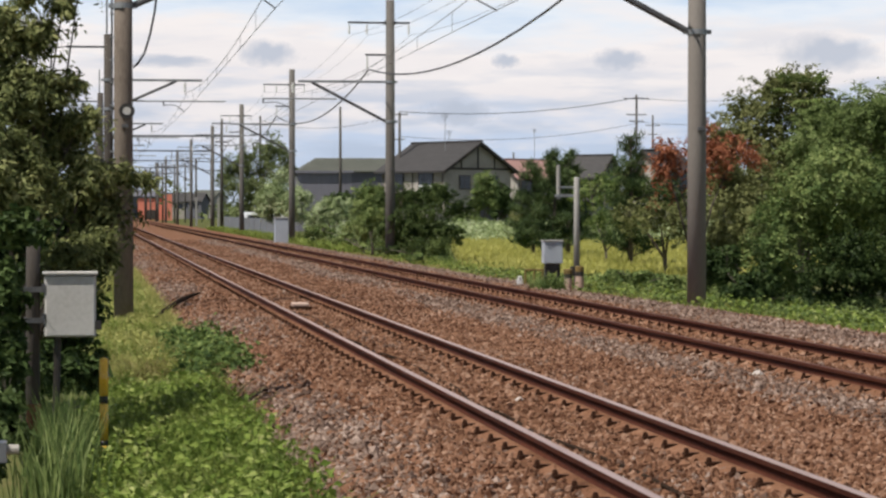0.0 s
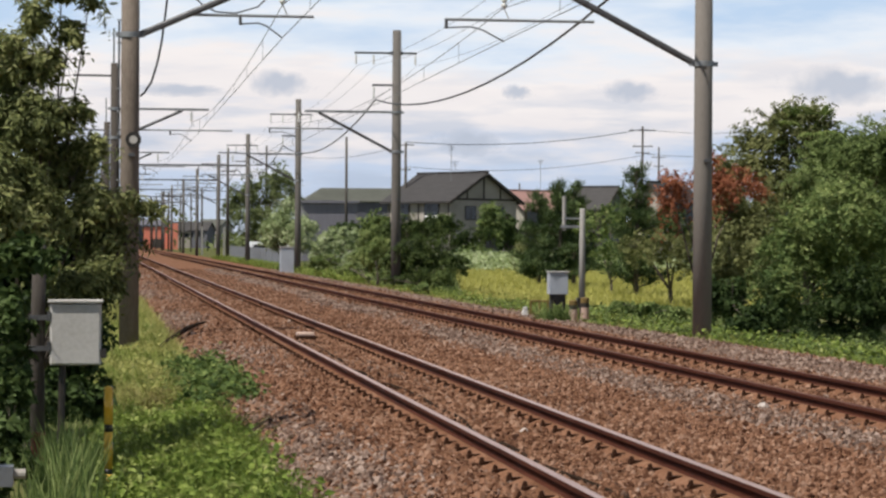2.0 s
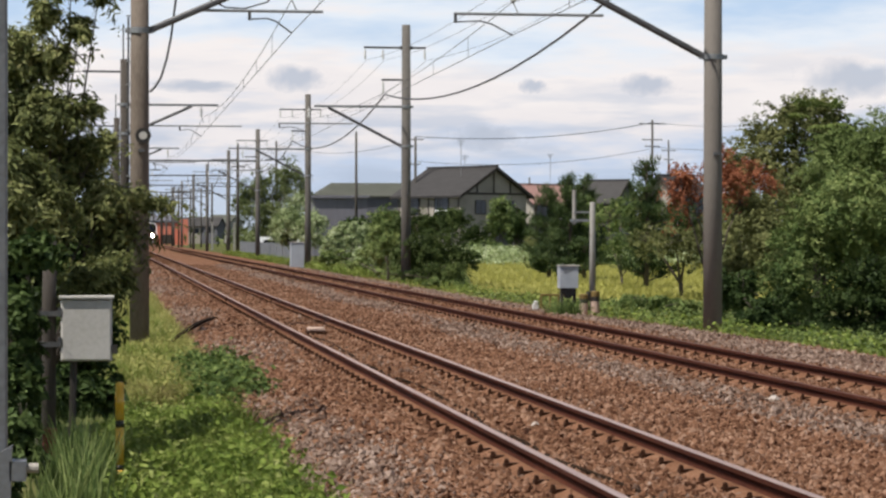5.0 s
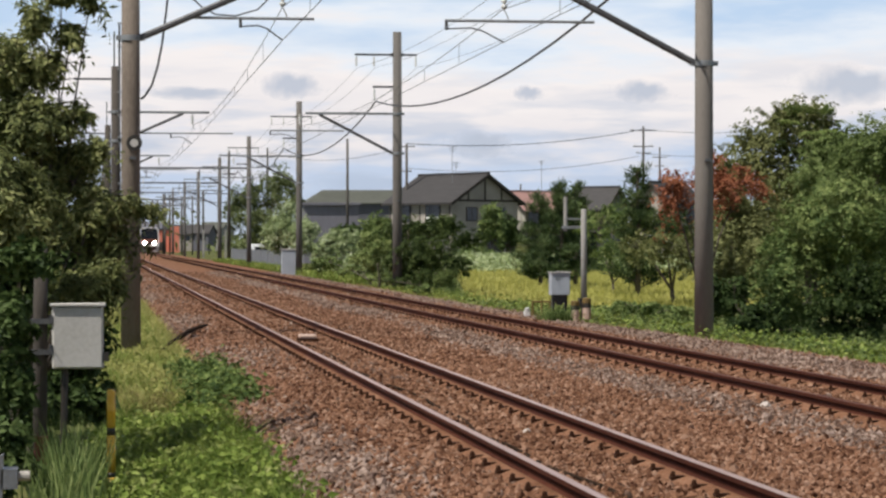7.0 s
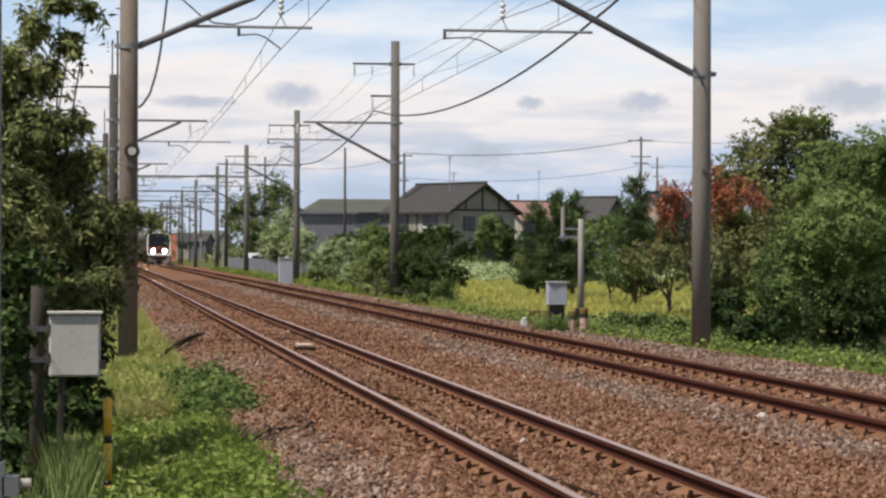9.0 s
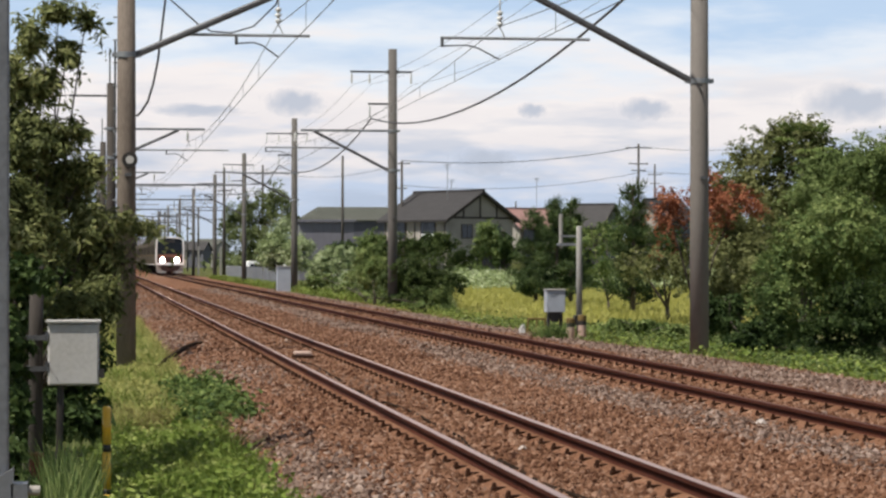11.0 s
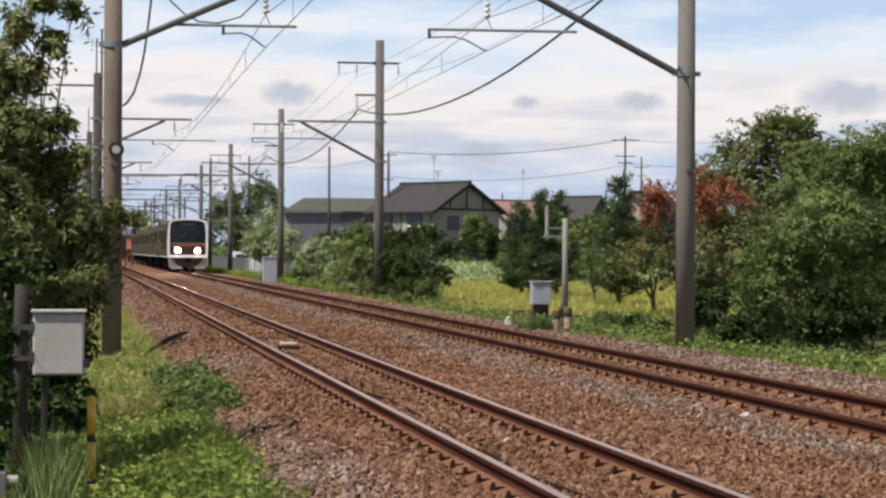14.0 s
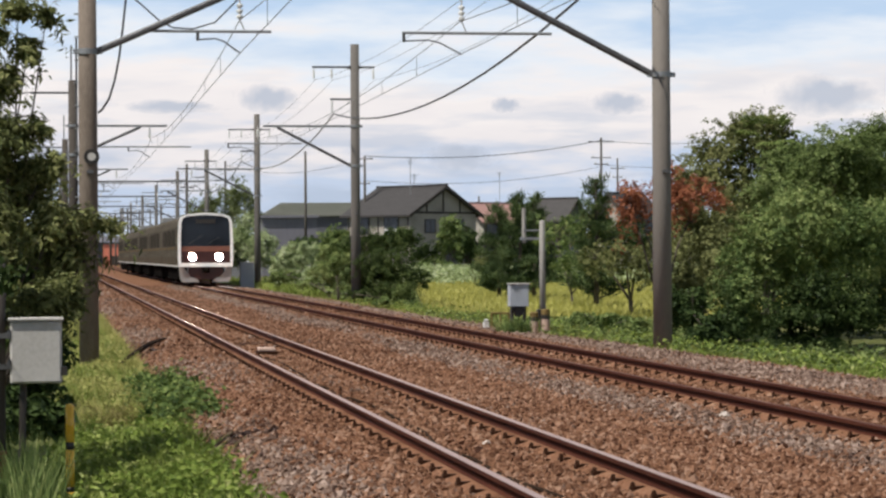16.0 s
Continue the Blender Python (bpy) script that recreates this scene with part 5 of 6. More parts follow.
def build_far_trackside():
    d = 54.0
    gz = ground_z(10.7) - .05
    # concrete post with a thinner pipe beside it
    x = PX(1028, d)
    p = empty("concrete_post", x, d, gz)
    top = PZ(312, d) - gz
    g = Geo(); g.sweep([(0, 0, 0), (0, 0, top - .02), (0, 0, top)], [.074, .064, .05], 14); part("post", g, M_POLE_PALE, p, "pale concrete post", smooth=True)
    xx = PX(996, d) - x
    g = Geo(); g.sweep([(xx, .1, PZ(352, d) - gz), (xx, .1, PZ(290, d) - gz)], .045, 10); part("pipe", g, M_POLE_PALE, p, "short white pipe")
    g = Geo(); g.box((xx - .08, .03, PZ(345, d) - gz - .03), (.05, .13, PZ(345, d) - gz + .03)); part("bracket", g, M_STEEL, p)
    g = Geo(); g.box((xx - .02, .05, PZ(330, d) - gz - .02), (.03, .11, PZ(330, d) - gz + .02)); part("bracket", g, M_STEEL, p)
    g = Geo(); g.box((-.12, -.12, .42), (.14, .12, .62)); part("clamp_box", g, M_BLACK, p)
    tagged(p, "pale concrete cable post with a short pipe beside the far track", "post")
    # box on legs
    bx0, bx1 = PX(966, d), PX(1000, d)
    b = empty("relay_box", (bx0 + bx1) / 2, d, gz)
    zb, zt = PZ(467, d) - gz, PZ(427, d) - gz
    w = (bx1 - bx0) / 2
    g = Geo(); g.box((-w, -.16, zb), (w, .16, zt)); part("body", g, M_BOX_BLUE, b, "grey-blue steel case", bevel=.015)
    g = Geo(); g.box((-w - .02, -.19, zt), (w + .02, .18, zt + .025)); part("lid", g, M_BOX, b, bevel=.006)
    for sx in (-w + .07, w - .07):
        g = Geo(); g.box((sx - .03, -.06, 0), (sx + .03, .06, zb)); part("leg", g, M_BLACK, b)
    g = Geo(); g.extrude([(-.16, zb), (.16, zb), (.05, zb - .22), (-.05, zb - .22)], "y", -.1, .1); part("cable_funnel", g, M_BLACK, b)
    for k in range(3):
        g = Geo(); g.box((-w + .09, -.165, zt - .08 - .035 * k), (w - .12 - .04 * k, -.158, zt - .068 - .035 * k)); part("label_bar", g, M_STEEL, b)
    tagged(b, "small grey-blue relay box on dark legs", "relay box")
    for x, hh in ((1012, .56), (1033, .62)):
        s = empty("bollard", PX(x, d - .5), d - .5, gz)
        g = Geo(); g.sweep([(0, 0, 0), (0, 0, hh * .68)], [.1, .092], 12); part("base", g, M_TAN, s)
        g = Geo(); g.sweep([(0, 0, hh * .68), (0, 0, hh * .84)], .095, 12); part("band", g, M_BLACK, s)
        g = Geo(); g.sweep([(0, 0, hh * .84), (0, 0, hh), (0, 0, hh + .02)], [.095, .095, .07], 12); part("band", g, M_RUST_YELLOW, s)
        tagged(s, "short concrete bollard with yellow and black bands", "bollard", "bollards by the concrete post")
    f = empty("low_yellow_rail", PX(950, 56), 56, gz)
    g = Geo()
    for x in (-.2, 0, .2):
        g.sweep([(x, 0, 0), (x, 0, .5)], .022, 8)
    g.sweep([(-.22, 0, .5), (.22, 0, .5)], .022, 8)
    part("rail", g, M_RUST_YELLOW, f, "worn yellow pipe")
    tagged(f, "low worn yellow pipe guard in the grass", "guard rail")
    w = empty("white_marker", PX(924, 56), 56, PZ(505, 56))
    g = Geo(); g.box((-.07, -.05, 0), (.07, .05, .14)).box((-.04, -.06, .14), (.05, .03, .2)); part("block", g, M_INSUL, w, bevel=.02)
    tagged(w, "small white marker block on the ballast edge", "marker")
    # transponder between the rails
    t = empty("track_transponder", 3.5, 41.5, .06)
    g = Geo(); g.box((-.14, -.22, .03), (.14, .22, .09)); part("case", g, M_TAN, t, "tan moulded case", bevel=.02)
    g = Geo(); g.box((-.16, -.26, -.02), (.16, .26, .03)); part("base_plate", g, M_CLIP, t)
    tagged(t, "flat tan track transponder between the rails", "transponder")
    g = Geo()
    g.sweep([(3.36 + .07 * math.sin(y * .55) + .03 * math.sin(y * 1.7), y, .036 + .008 * math.sin(y * 2.3)) for y in [12 + .6 * k for k in range(49)]], .018, 6)
    tagged(mesh_ob("track_cable", g, M_STICK, smooth=True), "dark cable lying on the ballast between the rails", "cable")
    for x, y, s in ((PX(925, 21.5), 21.5, .05), (PX(1365, 24.5), 24.5, .08)):
        st = empty("pale_stone", x, y, float(ballast_z(x)))
        g = Geo(); g.add([(-s, 0, 0), (0, -s, 0), (s, 0, 0), (0, s, 0), (s * .2, -s * .2, s * .7), (-s * .3, s * .2, s * .6)], [(0, 1, 4), (1, 2, 4), (2, 3, 4), (3, 5, 4), (3, 0, 5), (0, 4, 5)])
        part("stone", g, M_STONE_PALE, st)
        tagged(st, "larger pale stone lying on the ballast", "stone", "pale stones")
    g = Geo(); g.sweep([(1.08, 41.6, -.10), (1.22, 42.6, -.045), (1.45, 44.3, .0), (1.7, 46.2, .045), (1.95, 48.0, .06), (2.2, 49.8, .05)], [.02, .032, .045, .05, .035, .018], 8)
    tagged(mesh_ob("fallen_branch", g, M_STICK, smooth=True), "dark fallen branch lying across the ballast shoulder", "branch")


M_RUST_YELLOW = mat("rusty_yellow", [(0.096, 0.054, 0.012), (0.18, 0.12, 0.03)], .7, 10, 60)
M_TAN = mat("tan_case", [(.36, .24, .19), (.50, .37, .30)], .7, 6, 40)
M_STICK = mat("dark_bark", [(.016, .01, .007), (.034, .022, .015)], .95, 10, 50, spec=.03)
M_POLE_PALE = mat("pale_concrete", [(0.22, 0.21, 0.195), (0.3, 0.29, 0.27), (0.36, 0.35, 0.33)], .85, 3, 40, bump=.2)
M_BOX_BLUE = mat("grey_blue_paint", [(0.2992, 0.3256, 0.3696), (0.3872, 0.4136, 0.4576)], .5, 3, 30, bump=.05)
M_STONE_PALE = mat("pale_stone", [(0.3, 0.26, 0.23), (0.44, 0.39, 0.35)], .9, 12, 60)
build_equipment_box()
build_marker_post()
build_far_trackside()


# ---- houses and the distance ----
M_ROOF = mat("dark_roof_tiles", [(0.0165, 0.015, 0.015), (0.03, 0.027, 0.027), (0.045, 0.0413, 0.0413)], .7, 1.2, 12, bump=.5, bump_scale=6, stretch=(1, 1, 4))
M_ROOF_GREEN = mat("green_grey_roof", [(0.045, 0.048, 0.038), (0.066, 0.069, 0.055), (0.088, 0.09, 0.074)], .75, .6, 8, bump=.2)
M_ROOF_RED = mat("faded_red_roof", [(0.22, 0.12, 0.105), (0.29, 0.17, 0.15)], .8, .8, 10, bump=.3)
M_WALL = mat("beige_wall", [(0.2295, 0.2061, 0.182), (0.324, 0.2953, 0.26), (0.405, 0.3724, 0.325)], .9, .7, 20, bump=.2)
M_WALL_GREY = mat("grey_wall", [(0.095, 0.095, 0.115), (0.14, 0.14, 0.165)], .9, .7, 15, bump=.15)
M_TRIM = mat("dark_timber", [(.03, .024, .02), (.06, .048, .04)], .8, 4, 30)
M_GLASS = mat("window_glass", [(.012, .014, .018), (.03, .034, .04)], .08, 1, 5, bump=0, spec=.6)
M_SHEET = mat("sheet_fence_grey", [(0.1045, 0.114, 0.1292), (0.1615, 0.171, 0.19)], .7, 1, 12, bump=.1)
M_SHED = mat("mauve_sheet_metal", [(.15, .145, .175), (.2, .195, .23)], .7, .7, 15, bump=.1, stretch=(4, 1, 1))
M_RED_FAR = mat("red_orange_cladding", [(0.56, 0.17, 0.11), (0.68, 0.23, 0.15)], .6, .2, 4, bump=.05)


def gable_house(name, label, x, y, turn, L, W, eave, ridge, wall, roof, windows=True, over=.55):
    """Ridge along local x; the gable end faces +x, the long side faces -y."""
    gz = -.5
    h = empty(name, x, y, gz, turn)
    a, b = L / 2, W / 2
    g = Geo(); g.extrude([(-b, 0), (b, 0), (b, eave), (0, ridge - .25), (-b, eave)], "x", -a, a); part("wall", g, wall, h)
    k = (ridge - eave) / b
    e = eave - over * k + .12
    g = Geo()
    for s in (-1, 1):
        g.extrude([(0, ridge), (0, ridge - .2), (s * (b + over), e - .2), (s * (b + over), e)], "x", -a - over, a + over)
    rf = part("roof", g, roof, h)
    g = Geo(); g.box((-a - over, -.14, ridge - .03), (a + over, .14, ridge + .14)); part("ridge_cap", g, roof, rf)
    for s in (-1, 1):
        for q in (-1, 1):
            g = Geo()
            xx = s * (a + over)
            p = [(0, ridge - .02), (0, ridge - .34), (q * (b + over), e - .34), (q * (b + over), e - .02)]
            g.extrude(p, "x", xx - .03, xx + .05); part("bargeboard", g, M_TRIM, h)
    if windows:
        for xc, zc, w, hh in ((-a * .5, eave - 1.2, 1.9, 1.5), (a * .42, eave - 1.2, 2.0, 1.5), (0, eave - 4.0, 2.2, 1.8), (-a * .7, eave - 4.0, 1.0, 1.2)):
            g = Geo(); g.box((xc - w / 2 - .08, -b - .05, zc - hh / 2 - .08), (xc + w / 2 + .08, -b + .03, zc + hh / 2 + .08)); wn = part("window", g, M_TRIM, h)
            for q in (-1, 1):
                g = Geo(); g.box((xc + q * w / 4 - w / 4 + .04, -b - .06, zc - hh / 2), (xc + q * w / 4 + w / 4 - .04, -b - .04, zc + hh / 2)); part("pane", g, M_GLASS, wn)
        g = Geo(); g.box((-a * .95, -b - .5, eave - 2.35), (a * .95, -b, eave - 2.2)); part("string_course", g, M_TRIM, h, "dark timber band under the upper windows")
        for k in range(7):
            xx = -a * .95 + k * a * 1.9 / 6
            g = Geo(); g.box((xx - .06, -b - .06, eave - 2.2), (xx + .06, -b, eave - .15)); part("timber_post", g, M_TRIM, h)
        for yc, zc, w, hh in ((-b * .4, eave - 1.3, 1.3, 1.2), (b * .45, eave - 1.3, 1.3, 1.2), (0, eave - 4.0, 1.9, 1.6)):
            g = Geo(); g.box((a - .03, yc - w / 2 - .08, zc - hh / 2 - .08), (a + .05, yc + w / 2 + .08, zc + hh / 2 + .08)); wn = part("window", g, M_TRIM, h)
            for q in (-1, 1):
                g = Geo(); g.box((a + .04, yc + q * w / 4 - w / 4 + .04, zc - hh / 2), (a + .06, yc + q * w / 4 + w / 4 - .04, zc + hh / 2)); part("pane", g, M_GLASS, wn)
        g = Geo(); g.box((a - .01, -b, eave - .1), (a + .06, b, eave + .1)).box((a - .01, -.09, eave), (a + .06, .09, ridge - .4)).box((a - .01, -b * .5 - .08, eave), (a + .06, -b * .5 + .08, eave + (ridge - eave) * .45)).box((a - .01, b * .5 - .08, eave), (a + .06, b * .5 + .08, eave + (ridge - eave) * .45))
        part("timber_frame", g, M_TRIM, h, "dark timber strips on the gable")
        g = Geo(); g.extrude([(-b - 1.3, eave - 2.9), (-b, eave - 2.5), (-b, eave - 2.6), (-b - 1.3, eave - 3.0)], "x", -a * .9, a * .9); part("lower_roof", g, roof, h)
    tagged(h, label, "house")
    return h


def utility_pole(x, y, top, arms, label="slim utility pole with crossarms far behind the houses"):
    p = empty("utility_pole", x, y, -.55)
    g = Geo(); g.sweep([(0, 0, 0), (0, 0, top + .55)], [.17, .11], 10); part("pole", g, M_POLE_DARK, p, smooth=True)
    for z, w in arms:
        g = Geo(); g.box((-w, -.05, z + .5), (w, .05, z + .6)); part("crossarm", g, M_STEEL_DARK, p)
        for q in (-.8, 0, .8):
            g = Geo(); g.sweep([(q * w, 0, z + .6), (q * w, 0, z + .8)], .05, 6); part("insulator", g, M_INSUL, p)
    return tagged(p, label, "utility pole", "distant utility poles")


def build_distance():
    d = 235
    gable_house("house", "two-storey house with dark tiled gable roof and timber-framed wall", PX(798, d), d + 3, -56, 9.0, 8.6, 6.15, 8.75, M_WALL, M_ROOF)
    d = 225
    a = empty("carport", PX(890, d), d, -.5, -20)
    g = Geo(); g.box((-1.9, 1.1, 0), (1.9, 1.3, 2.9)); part("back_wall", g, M_WALL_GREY, a)
    g = Geo(); g.box((-2.4, -2.1, 2.95), (2.4, 1.6, 3.2)).box((-2.5, -2.2, 2.9), (2.5, -2.05, 3.25)); part("roof", g, M_ROOF, a, "flat dark roof")
    for x in (-2.2, 0, 2.2):
        g = Geo(); g.box((x - .07, -2.0, 0), (x + .07, -1.86, 2.95)); part("post", g, M_POLE_PALE, a)
    g = Geo(); g.box((-.9, 1.0, 0), (.3, 1.1, 2.1)); part("door", g, M_TRIM, a)
    tagged(a, "open carport with a flat dark roof beside the house", "carport")
    b = empty("balcony_box", PX(752, 226), 226, PZ(345, 226))
    g = Geo(); g.box((-.55, -.3, 0), (.55, .3, .95)); part("panel", g, M_TRAIN_WHITE, b, bevel=.03)
    g = Geo(); g.box((-.4, -.2, PZ(420, 226) - PZ(345, 226)), (.4, .2, 0)); part("support", g, M_WALL, b)
    tagged(b, "white balcony front on the house's side", "balcony")
    d = 275
    h = empty("hall", PX(616, d), d, -.5)
    a, b, e, r = 6.0, 4.6, 6.5, 8.0
    g = Geo(); g.box((-a + .3, -b + .3, 0), (a - .3, b - .3, e)); part("wall", g, M_WALL_GREY, h)
    g = Geo(); g.add([(-a, -b, e), (a, -b, e), (a, b, e), (-a, b, e), (-3.8, 0, r), (4.6, 0, r), (-a, -b, e - .15), (a, -b, e - .15), (a, b, e - .15), (-a, b, e - .15)],
                     [(0, 1, 5, 4), (1, 2, 5), (2, 3, 4, 5), (3, 0, 4), (9, 8, 7, 6), (0, 6, 7, 1), (1, 7, 8, 2), (2, 8, 9, 3), (3, 9, 6, 0)])
    part("roof", g, M_ROOF_GREEN, h, "hipped green-grey roof")
    tagged(h, "long low hall with a hipped green-grey roof", "hall")
    d = 255
    s = empty("shed", PX(568, d), d, -.5)
    g = Geo(); g.box((-2.8, -2, 0), (2.8, 2, 6.0)); part("wall", g, M_SHED, s)
    g = Geo(); g.extrude([(-2.3, 6.0), (2.3, 6.0), (2.3, 6.12), (-2.3, 6.25)], "x", -3.0, 3.0); part("roof", g, M_SHED, s)
    tagged(s, "plain blue-grey metal shed", "shed")
    gable_house("house", "house with a faded red roof", PX(930, 310), 310, 20, 5.5, 7, 6.4, 8.6, M_WALL, M_ROOF_RED)
    gable_house("house", "grey house with a dark roof behind the pines", PX(1055, 285), 285, -40, 4.5, 5.5, 6.3, 8.6, M_WALL_GREY, M_ROOF)
    gable_house("house", "house with dark roof behind the red shrub", PX(1182, 300), 300, 30, 5, 6, 7.2, 9.6, M_WALL, M_ROOF)
    for x, d, ytop, arms in ((600, 250, 188, ()), (458, 300, 205, ((10.8, 1.3), (12.0, 1.0))), (1137, 260, 163, ((13.6, 1.45), (11.9, 1.1), (11.2, .8))), (1167, 330, 200, ((13.2, 1.0), (12.0, .7))), (706, 240, 197, ((11.0, .8), (8.6, .5))), (390, 230, 210, ((9.7, .9), (8.0, .6))), (722, 330, 268, ((8.6, .6),)), (912, 340, 268, ((8.8, .6),))):
        utility_pole(PX(x, d), d, PZ(ytop, d), arms)
    for x, d, yb, yt in ((788, 236, 250, 200), (950, 312, 285, 225), (795, 238, 252, 228)):
        t = empty("roof_aerial", PX(x, d), d, PZ(yb, d) - 1.2)
        h = PZ(yt, d) - PZ(yb, d) + 1.2
        g = Geo(); g.sweep([(0, 0, 0), (0, 0, h)], .03, 6); part("mast", g, M_STEEL, t)
        g = Geo()
        for k in range(4):
            g.sweep([(-.4 + .08 * k, 0, h - .1 - .14 * k), (.4 - .08 * k, 0, h - .1 - .14 * k)], .018, 5)
        part("aerial", g, M_STEEL, t)
        tagged(t, "thin television aerial on a roof", "aerial", "roof aerials")
    g = Geo()
    P = lambda x, y, d: (PX(x, d), d, PZ(y, d))
    g.sweep(sag(P(706, 196, 240), P(1137, 168, 260), .8, 20), .035, 5, caps=False)
    tagged(mesh_ob("power_cable", g, M_WIRE), "sagging power cable between far utility poles", "wire", "power cables")
    for a, b, dr in ((P(1137, 168, 260), P(1420, 160, 280), .6), (P(706, 240, 240), P(1137, 215, 260), .9), (P(458, 212, 300), P(706, 200, 240), 1.2), (P(1137, 212, 260), P(1400, 205, 280), .5)):
        g = Geo(); g.sweep(sag(a, b, dr, 16), .022, 5, caps=False)
        tagged(mesh_ob("power_cable", g, M_WIRE), "sagging power cable between far utility poles", "wire", "power cables")
    # cabinets, fence and van beside the line
    for x0, x1, d, y0 in ((483, 507, 131, 385),):
        c = empty("trackside_cabinet", PX((x0 + x1) / 2, d), d, -.3)
        w = (x1 - x0) / 2 * d / 4400
        top = PZ(y0, d) + .3
        g = Geo(); g.box((-w, -.25, .08), (w, .25, top)); part("body", g, M_BOX_BLUE, c, bevel=.02)
        g = Geo(); g.box((-w - .03, -.29, top), (w + .03, .28, top + .05)); part("lid", g, M_BOX, c)
        g = Geo(); g.box((-w - .02, -.27, -.1), (w + .02, .27, .08)); part("plinth", g, M_POLE_PALE, c)
        tagged(c, "grey-blue trackside cabinet on a plinth", "cabinet")
    f = tagged(empty("sheet_fence", 11.9, 150, -.4), "grey sheet-metal fence along the line", "fence")
    for i in range(24):
        g = Geo(); g.box((-.03 + .02 * (i % 2), i * 3.0, 0), (.03 + .02 * (i % 2), i * 3.0 + 2.95, 1.5)); part("panel", g, M_SHEET, f)
        g = Geo(); g.box((-.06, i * 3.0 - .05, 0), (.06, i * 3.0 + .05, 1.56)); part("post", g, M_STEEL, f)
    v = empty("white_van", 12.6, 205, -.4)
    g = Geo(); g.extrude([(0, .35), (4.2, .35), (4.2, 1.1), (3.5, 1.25), (3.0, 1.9), (.1, 1.95), (0, 1.2)], "y", -.8, .8); part("body", g, M_TRAIN_WHITE, v, bevel=.05)
    g = Geo(); g.box((.3, -.815, 1.2), (2.9, .815, 1.7)); part("window", g, M_GLASS, v)
    for x in (.8, 3.3):
        for y in (-.8, .66):
            g = Geo(); g.sweep([(x, y, .32), (x, y + .14, .32)], .32, 16); part("wheel", g, M_BLACK, v)
    tagged(v, "white van parked behind the fence", "van")
    r = empty("red_shed", PX(272, 520), 520, -.5)
    g = Geo(); g.box((-3.4, -3, 0), (1.4, 3, 4.7)); part("wall", g, M_RED_FAR, r, "red-orange cladding")
    g = Geo(); g.box((1.5, -3.5, 0), (3.5, 2, 5.5)); part("wall", g, M_RED_FAR, r, "red-orange cladding")
    g = Geo(); g.box((-3.6, -3.2, 4.7), (1.45, 3.2, 4.9)); part("roof", g, M_ROOF, r)
    g = Geo(); g.box((-1.9, -3.06, .4), (.2, -2.98, 2.3)); part("gate", g, M_TRIM, r)
    tagged(r, "red-orange clad shed far along the line", "shed")
    for x, d, c in ((375, 300, M_YELLOW), (384, 290, M_POLE_PALE), (345, 320, M_POLE_PALE), (336, 360, M_TRIM)):
        s = empty("line_marker", PX(x, d), d, -.3)
        g = Geo(); g.box((-.12, -.05, 0), (.12, .05, PZ(345, d))); part("panel", g, c, s)
        tagged(s, "narrow upright marker panel beside the distant line", "marker", "line markers")


build_distance()


def build_far_town():
    rng = random.Random(9)
    for k in range(15):
        x = -46 + k * 5.6 + rng.uniform(-1, 1); y = rng.uniform(600, 680)
        h = empty("distant_house", x, y, -.5, rng.uniform(-40, 40))
        a, b, e, r = rng.uniform(2.2, 3.8), rng.uniform(2.5, 3.5), rng.uniform(4.5, 6.5), rng.uniform(1.4, 2.4)
        g = Geo(); g.extrude([(-b, 0), (b, 0), (b, e), (0, e + r - .2), (-b, e)], "x", -a, a); part("wall", g, (M_WALL, M_WALL_GREY, M_POLE_PALE)[k % 3], h)
        g = Geo()
        for s in (-1, 1):
            g.extrude([(0, e + r), (0, e + r - .25), (s * (b + .4), e - .35), (s * (b + .4), e - .1)], "x", -a - .4, a + .4)
        part("roof", g, (M_ROOF, M_ROOF_GREEN, M_WALL_GREY)[(k // 2) % 3], h)
        for q in (-.5, .5):
            g = Geo(); g.box((a * q - .7, -b - .05, e - 1.9), (a * q + .7, -b + .02, e - .7)); part("window", g, M_GLASS, h)
        tagged(h, "small hazy house at the far end of the line", "house", "distant houses")


build_far_town()

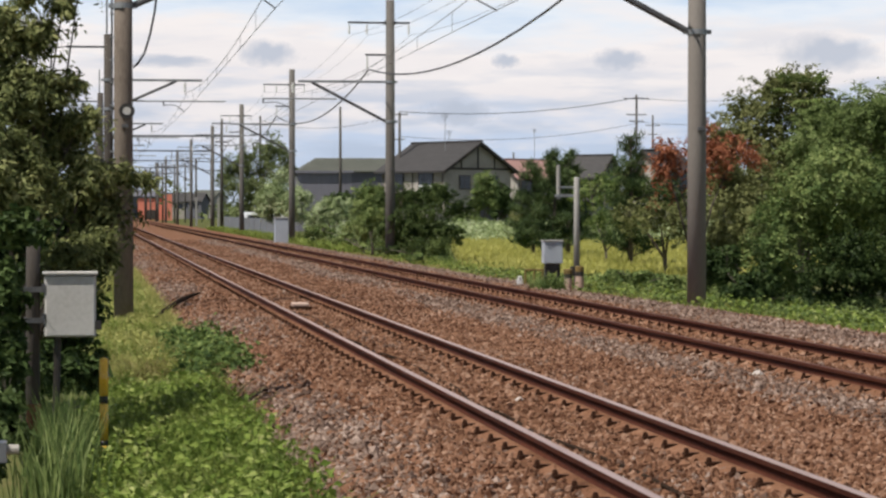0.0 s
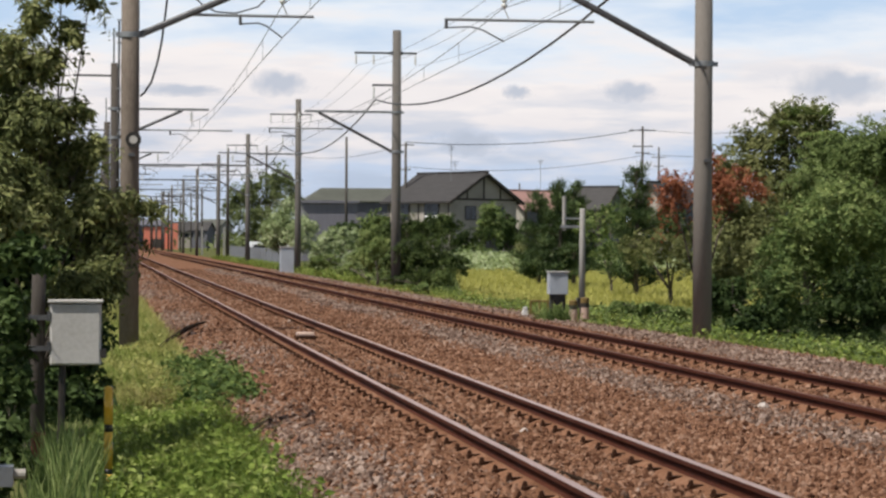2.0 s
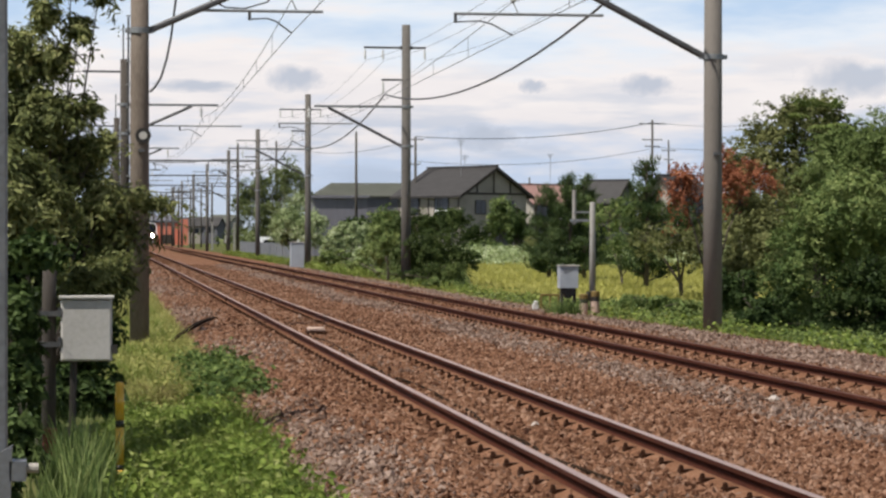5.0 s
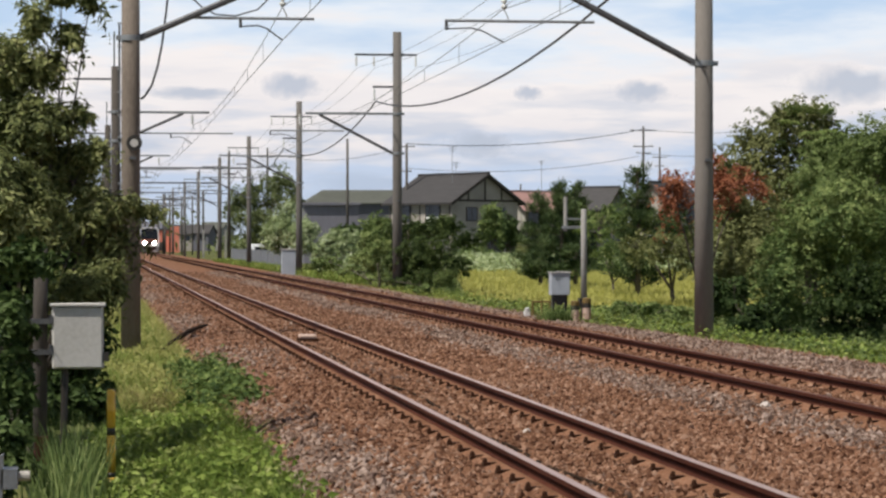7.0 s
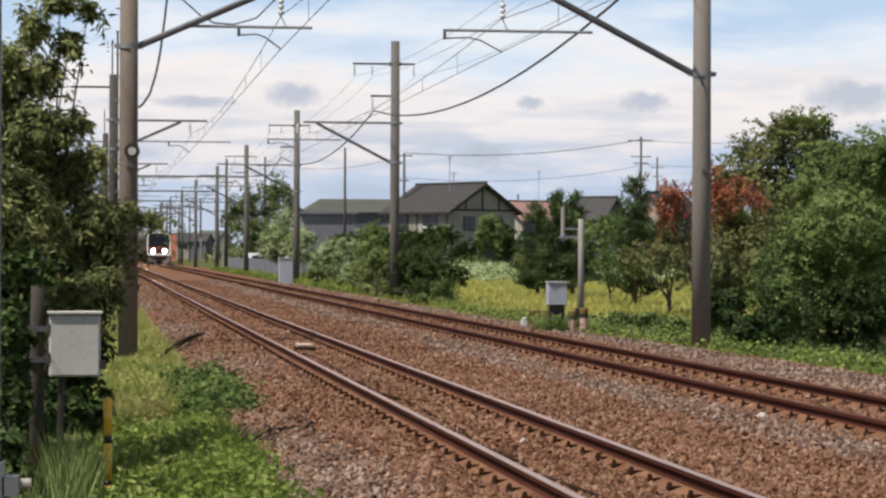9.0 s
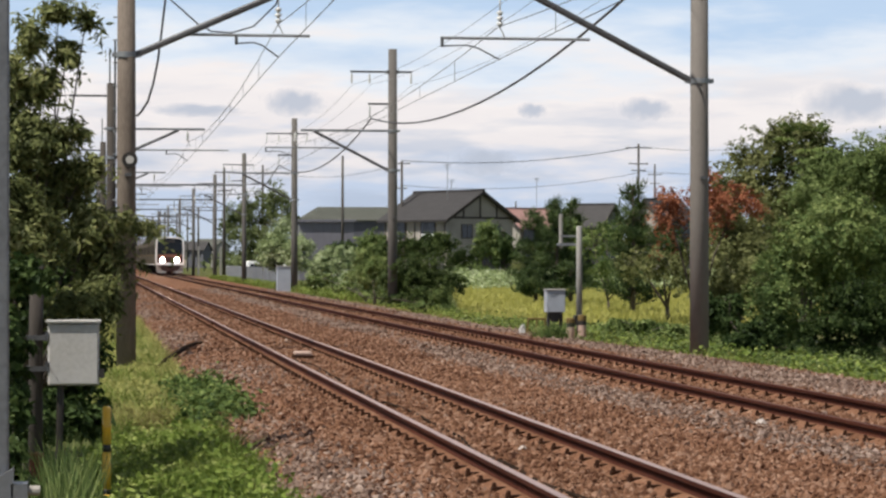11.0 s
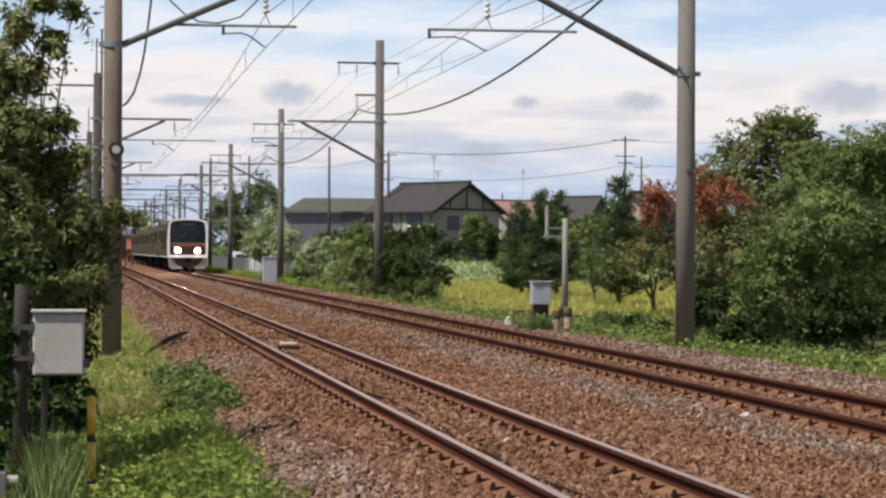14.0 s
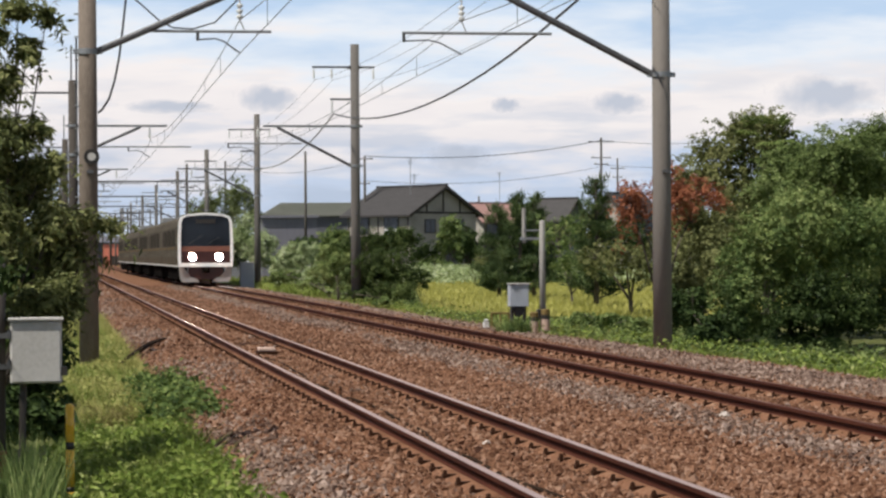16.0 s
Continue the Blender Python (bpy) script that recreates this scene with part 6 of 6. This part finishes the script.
# ---- drifting clouds ----
def cloud_mat():
    m = bpy.data.materials.new("small_cloud")
    m.use_nodes = True
    nt = m.node_tree
    nt.nodes.clear()
    N, L = nt.nodes.new, nt.links.new
    co = N("ShaderNodeTexCoord")
    nz = N("ShaderNodeTexNoise"); nz.inputs["Scale"].default_value = .045; nz.inputs["Detail"].default_value = 5
    L(co.outputs["Object"], nz.inputs[0])
    ad = N("ShaderNodeVectorMath"); ad.operation = "MULTIPLY_ADD"; ad.inputs[1].default_value = (56, 0, 26)
    ad.inputs[2].default_value = (0, 0, 0)
    sb = N("ShaderNodeVectorMath"); sb.operation = "SUBTRACT"; sb.inputs[1].default_value = (.5, .5, .5)
    L(nz.outputs["Color"], sb.inputs[0]); L(sb.outputs[0], ad.inputs[0]); L(co.outputs["Object"], ad.inputs[2])
    sc = N("ShaderNodeVectorMath"); sc.operation = "MULTIPLY"; sc.inputs[1].default_value = (1 / 42, 0, 1 / 16)
    L(ad.outputs[0], sc.inputs[0])
    ln = N("ShaderNodeVectorMath"); ln.operation = "LENGTH"
    L(sc.outputs[0], ln.inputs[0])
    mr = N("ShaderNodeMapRange"); mr.inputs[1].default_value = 1.0; mr.inputs[2].default_value = .35; mr.inputs[3].default_value = 0; mr.inputs[4].default_value = .85
    L(ln.outputs["Value"], mr.inputs[0])
    em, tr, ms, out = N("ShaderNodeEmission"), N("ShaderNodeBsdfTransparent"), N("ShaderNodeMixShader"), N("ShaderNodeOutputMaterial")
    em.inputs[0].default_value = (.50, .55, .65, 1)
    L(mr.outputs[0], ms.inputs[0]); L(tr.outputs[0], ms.inputs[1]); L(em.outputs[0], ms.inputs[2]); L(ms.outputs[0], out.inputs[0])
    return m


M_CLOUD = cloud_mat()
CLOUDS = []
CLOUD_D = 3200.0
for cx, cy, sx, sz in ((472, 92, 1.0, 1.0), (898, 103, .52, .55), (1108, 98, .95, .85), (1500, 82, 1.9, 1.5), (815, 195, 1.1, 1.0), (300, 108, 1.5, .5)):
    g = Geo()
    n = 40
    g.add([(math.cos(6.2832 * k / n) * 46, 0, math.sin(6.2832 * k / n) * 20) for k in range(n)], [tuple(range(n))])
    c = mesh_ob("cloud", g, M_CLOUD)
    c.scale = (sx * 1.15, 1, sz * 1.12)
    tagged(c, "small blue-grey cloud drifting in the sky", "cloud", "drifting clouds", "structure")
    CLOUDS.append((c, PX(cx, CLOUD_D), PZ(cy, CLOUD_D)))


# ---- metal fence beside the camera ----
def build_near_fence():
    d = 1.3
    vx, hz = 185.0, 457.0
    X = lambda x: (x - vx) * d / 4400
    Z = lambda y: 1.69 + (hz - y) * d / 4400
    f = empty("steel_fence", 0, d, 0)
    g = Geo(); g.box((X(13), -.004, -.42), (X(43), .004, 2.4)); part("post", g, M_FENCE, f, "thin grey steel upright", bevel=.001)
    g = Geo(); g.extrude([(X(-90), Z(990)), (X(48), Z(960)), (X(53), Z(818)), (X(-90), Z(900))], "y", -.012, -.006); part("plate", g, M_FENCE, f, "slanted steel plate")
    g = Geo(); g.box((X(48), -.012, Z(880)), (X(76), .006, Z(846))); part("lug", g, M_FENCE, f)
    g = Geo(); g.sweep([(X(76), -.003, Z(860)), (X(97), -.003, Z(860))], .0026, 10); part("bolt", g, M_FENCE_PALE, f, "bright bolt end")
    for y0, y1 in ((655, 694), (697, 735)):
        g = Geo(); g.box((X(-140), .006, Z(y1)), (X(14), .014, Z(y0))); part("board", g, M_FENCE_PALE, f, "pale horizontal rail")
    tagged(f, "grey steel fence upright with plate and bolt close by", "fence")


# bluish steel grey, lowered to hold the plate's shade
M_FENCE = mat("fence_steel_shaded", [(0.119, 0.1225, 0.133), (0.168, 0.1715, 0.182), (0.21, 0.2135, 0.224)], .5, 30, 300, metal=.4, bump=.05)
M_FENCE_PALE = mat("fence_board", [(0.288, 0.264, 0.232), (0.368, 0.344, 0.304)], .7, 30, 300, bump=.1)
build_near_fence()


def motions():
    walk(train, [(t, pose(7.7, y, 0)) for t, y in ((0, 636), (2, 562), (4, 486), (6.5, 386), (7.5, 348), (8.5, 313), (11, 247.5), (12, 224), (13, 200), (14, 176), (15, 152), (16, 128))])
    for c, x, z in CLOUDS:
        drift = 65 * CLOUD_D / 4400
        walk(c, [(0, pose(x, CLOUD_D, z)), (8, pose(x + drift * .5, CLOUD_D, z)), (16, pose(x + drift, CLOUD_D, z))])


motions()
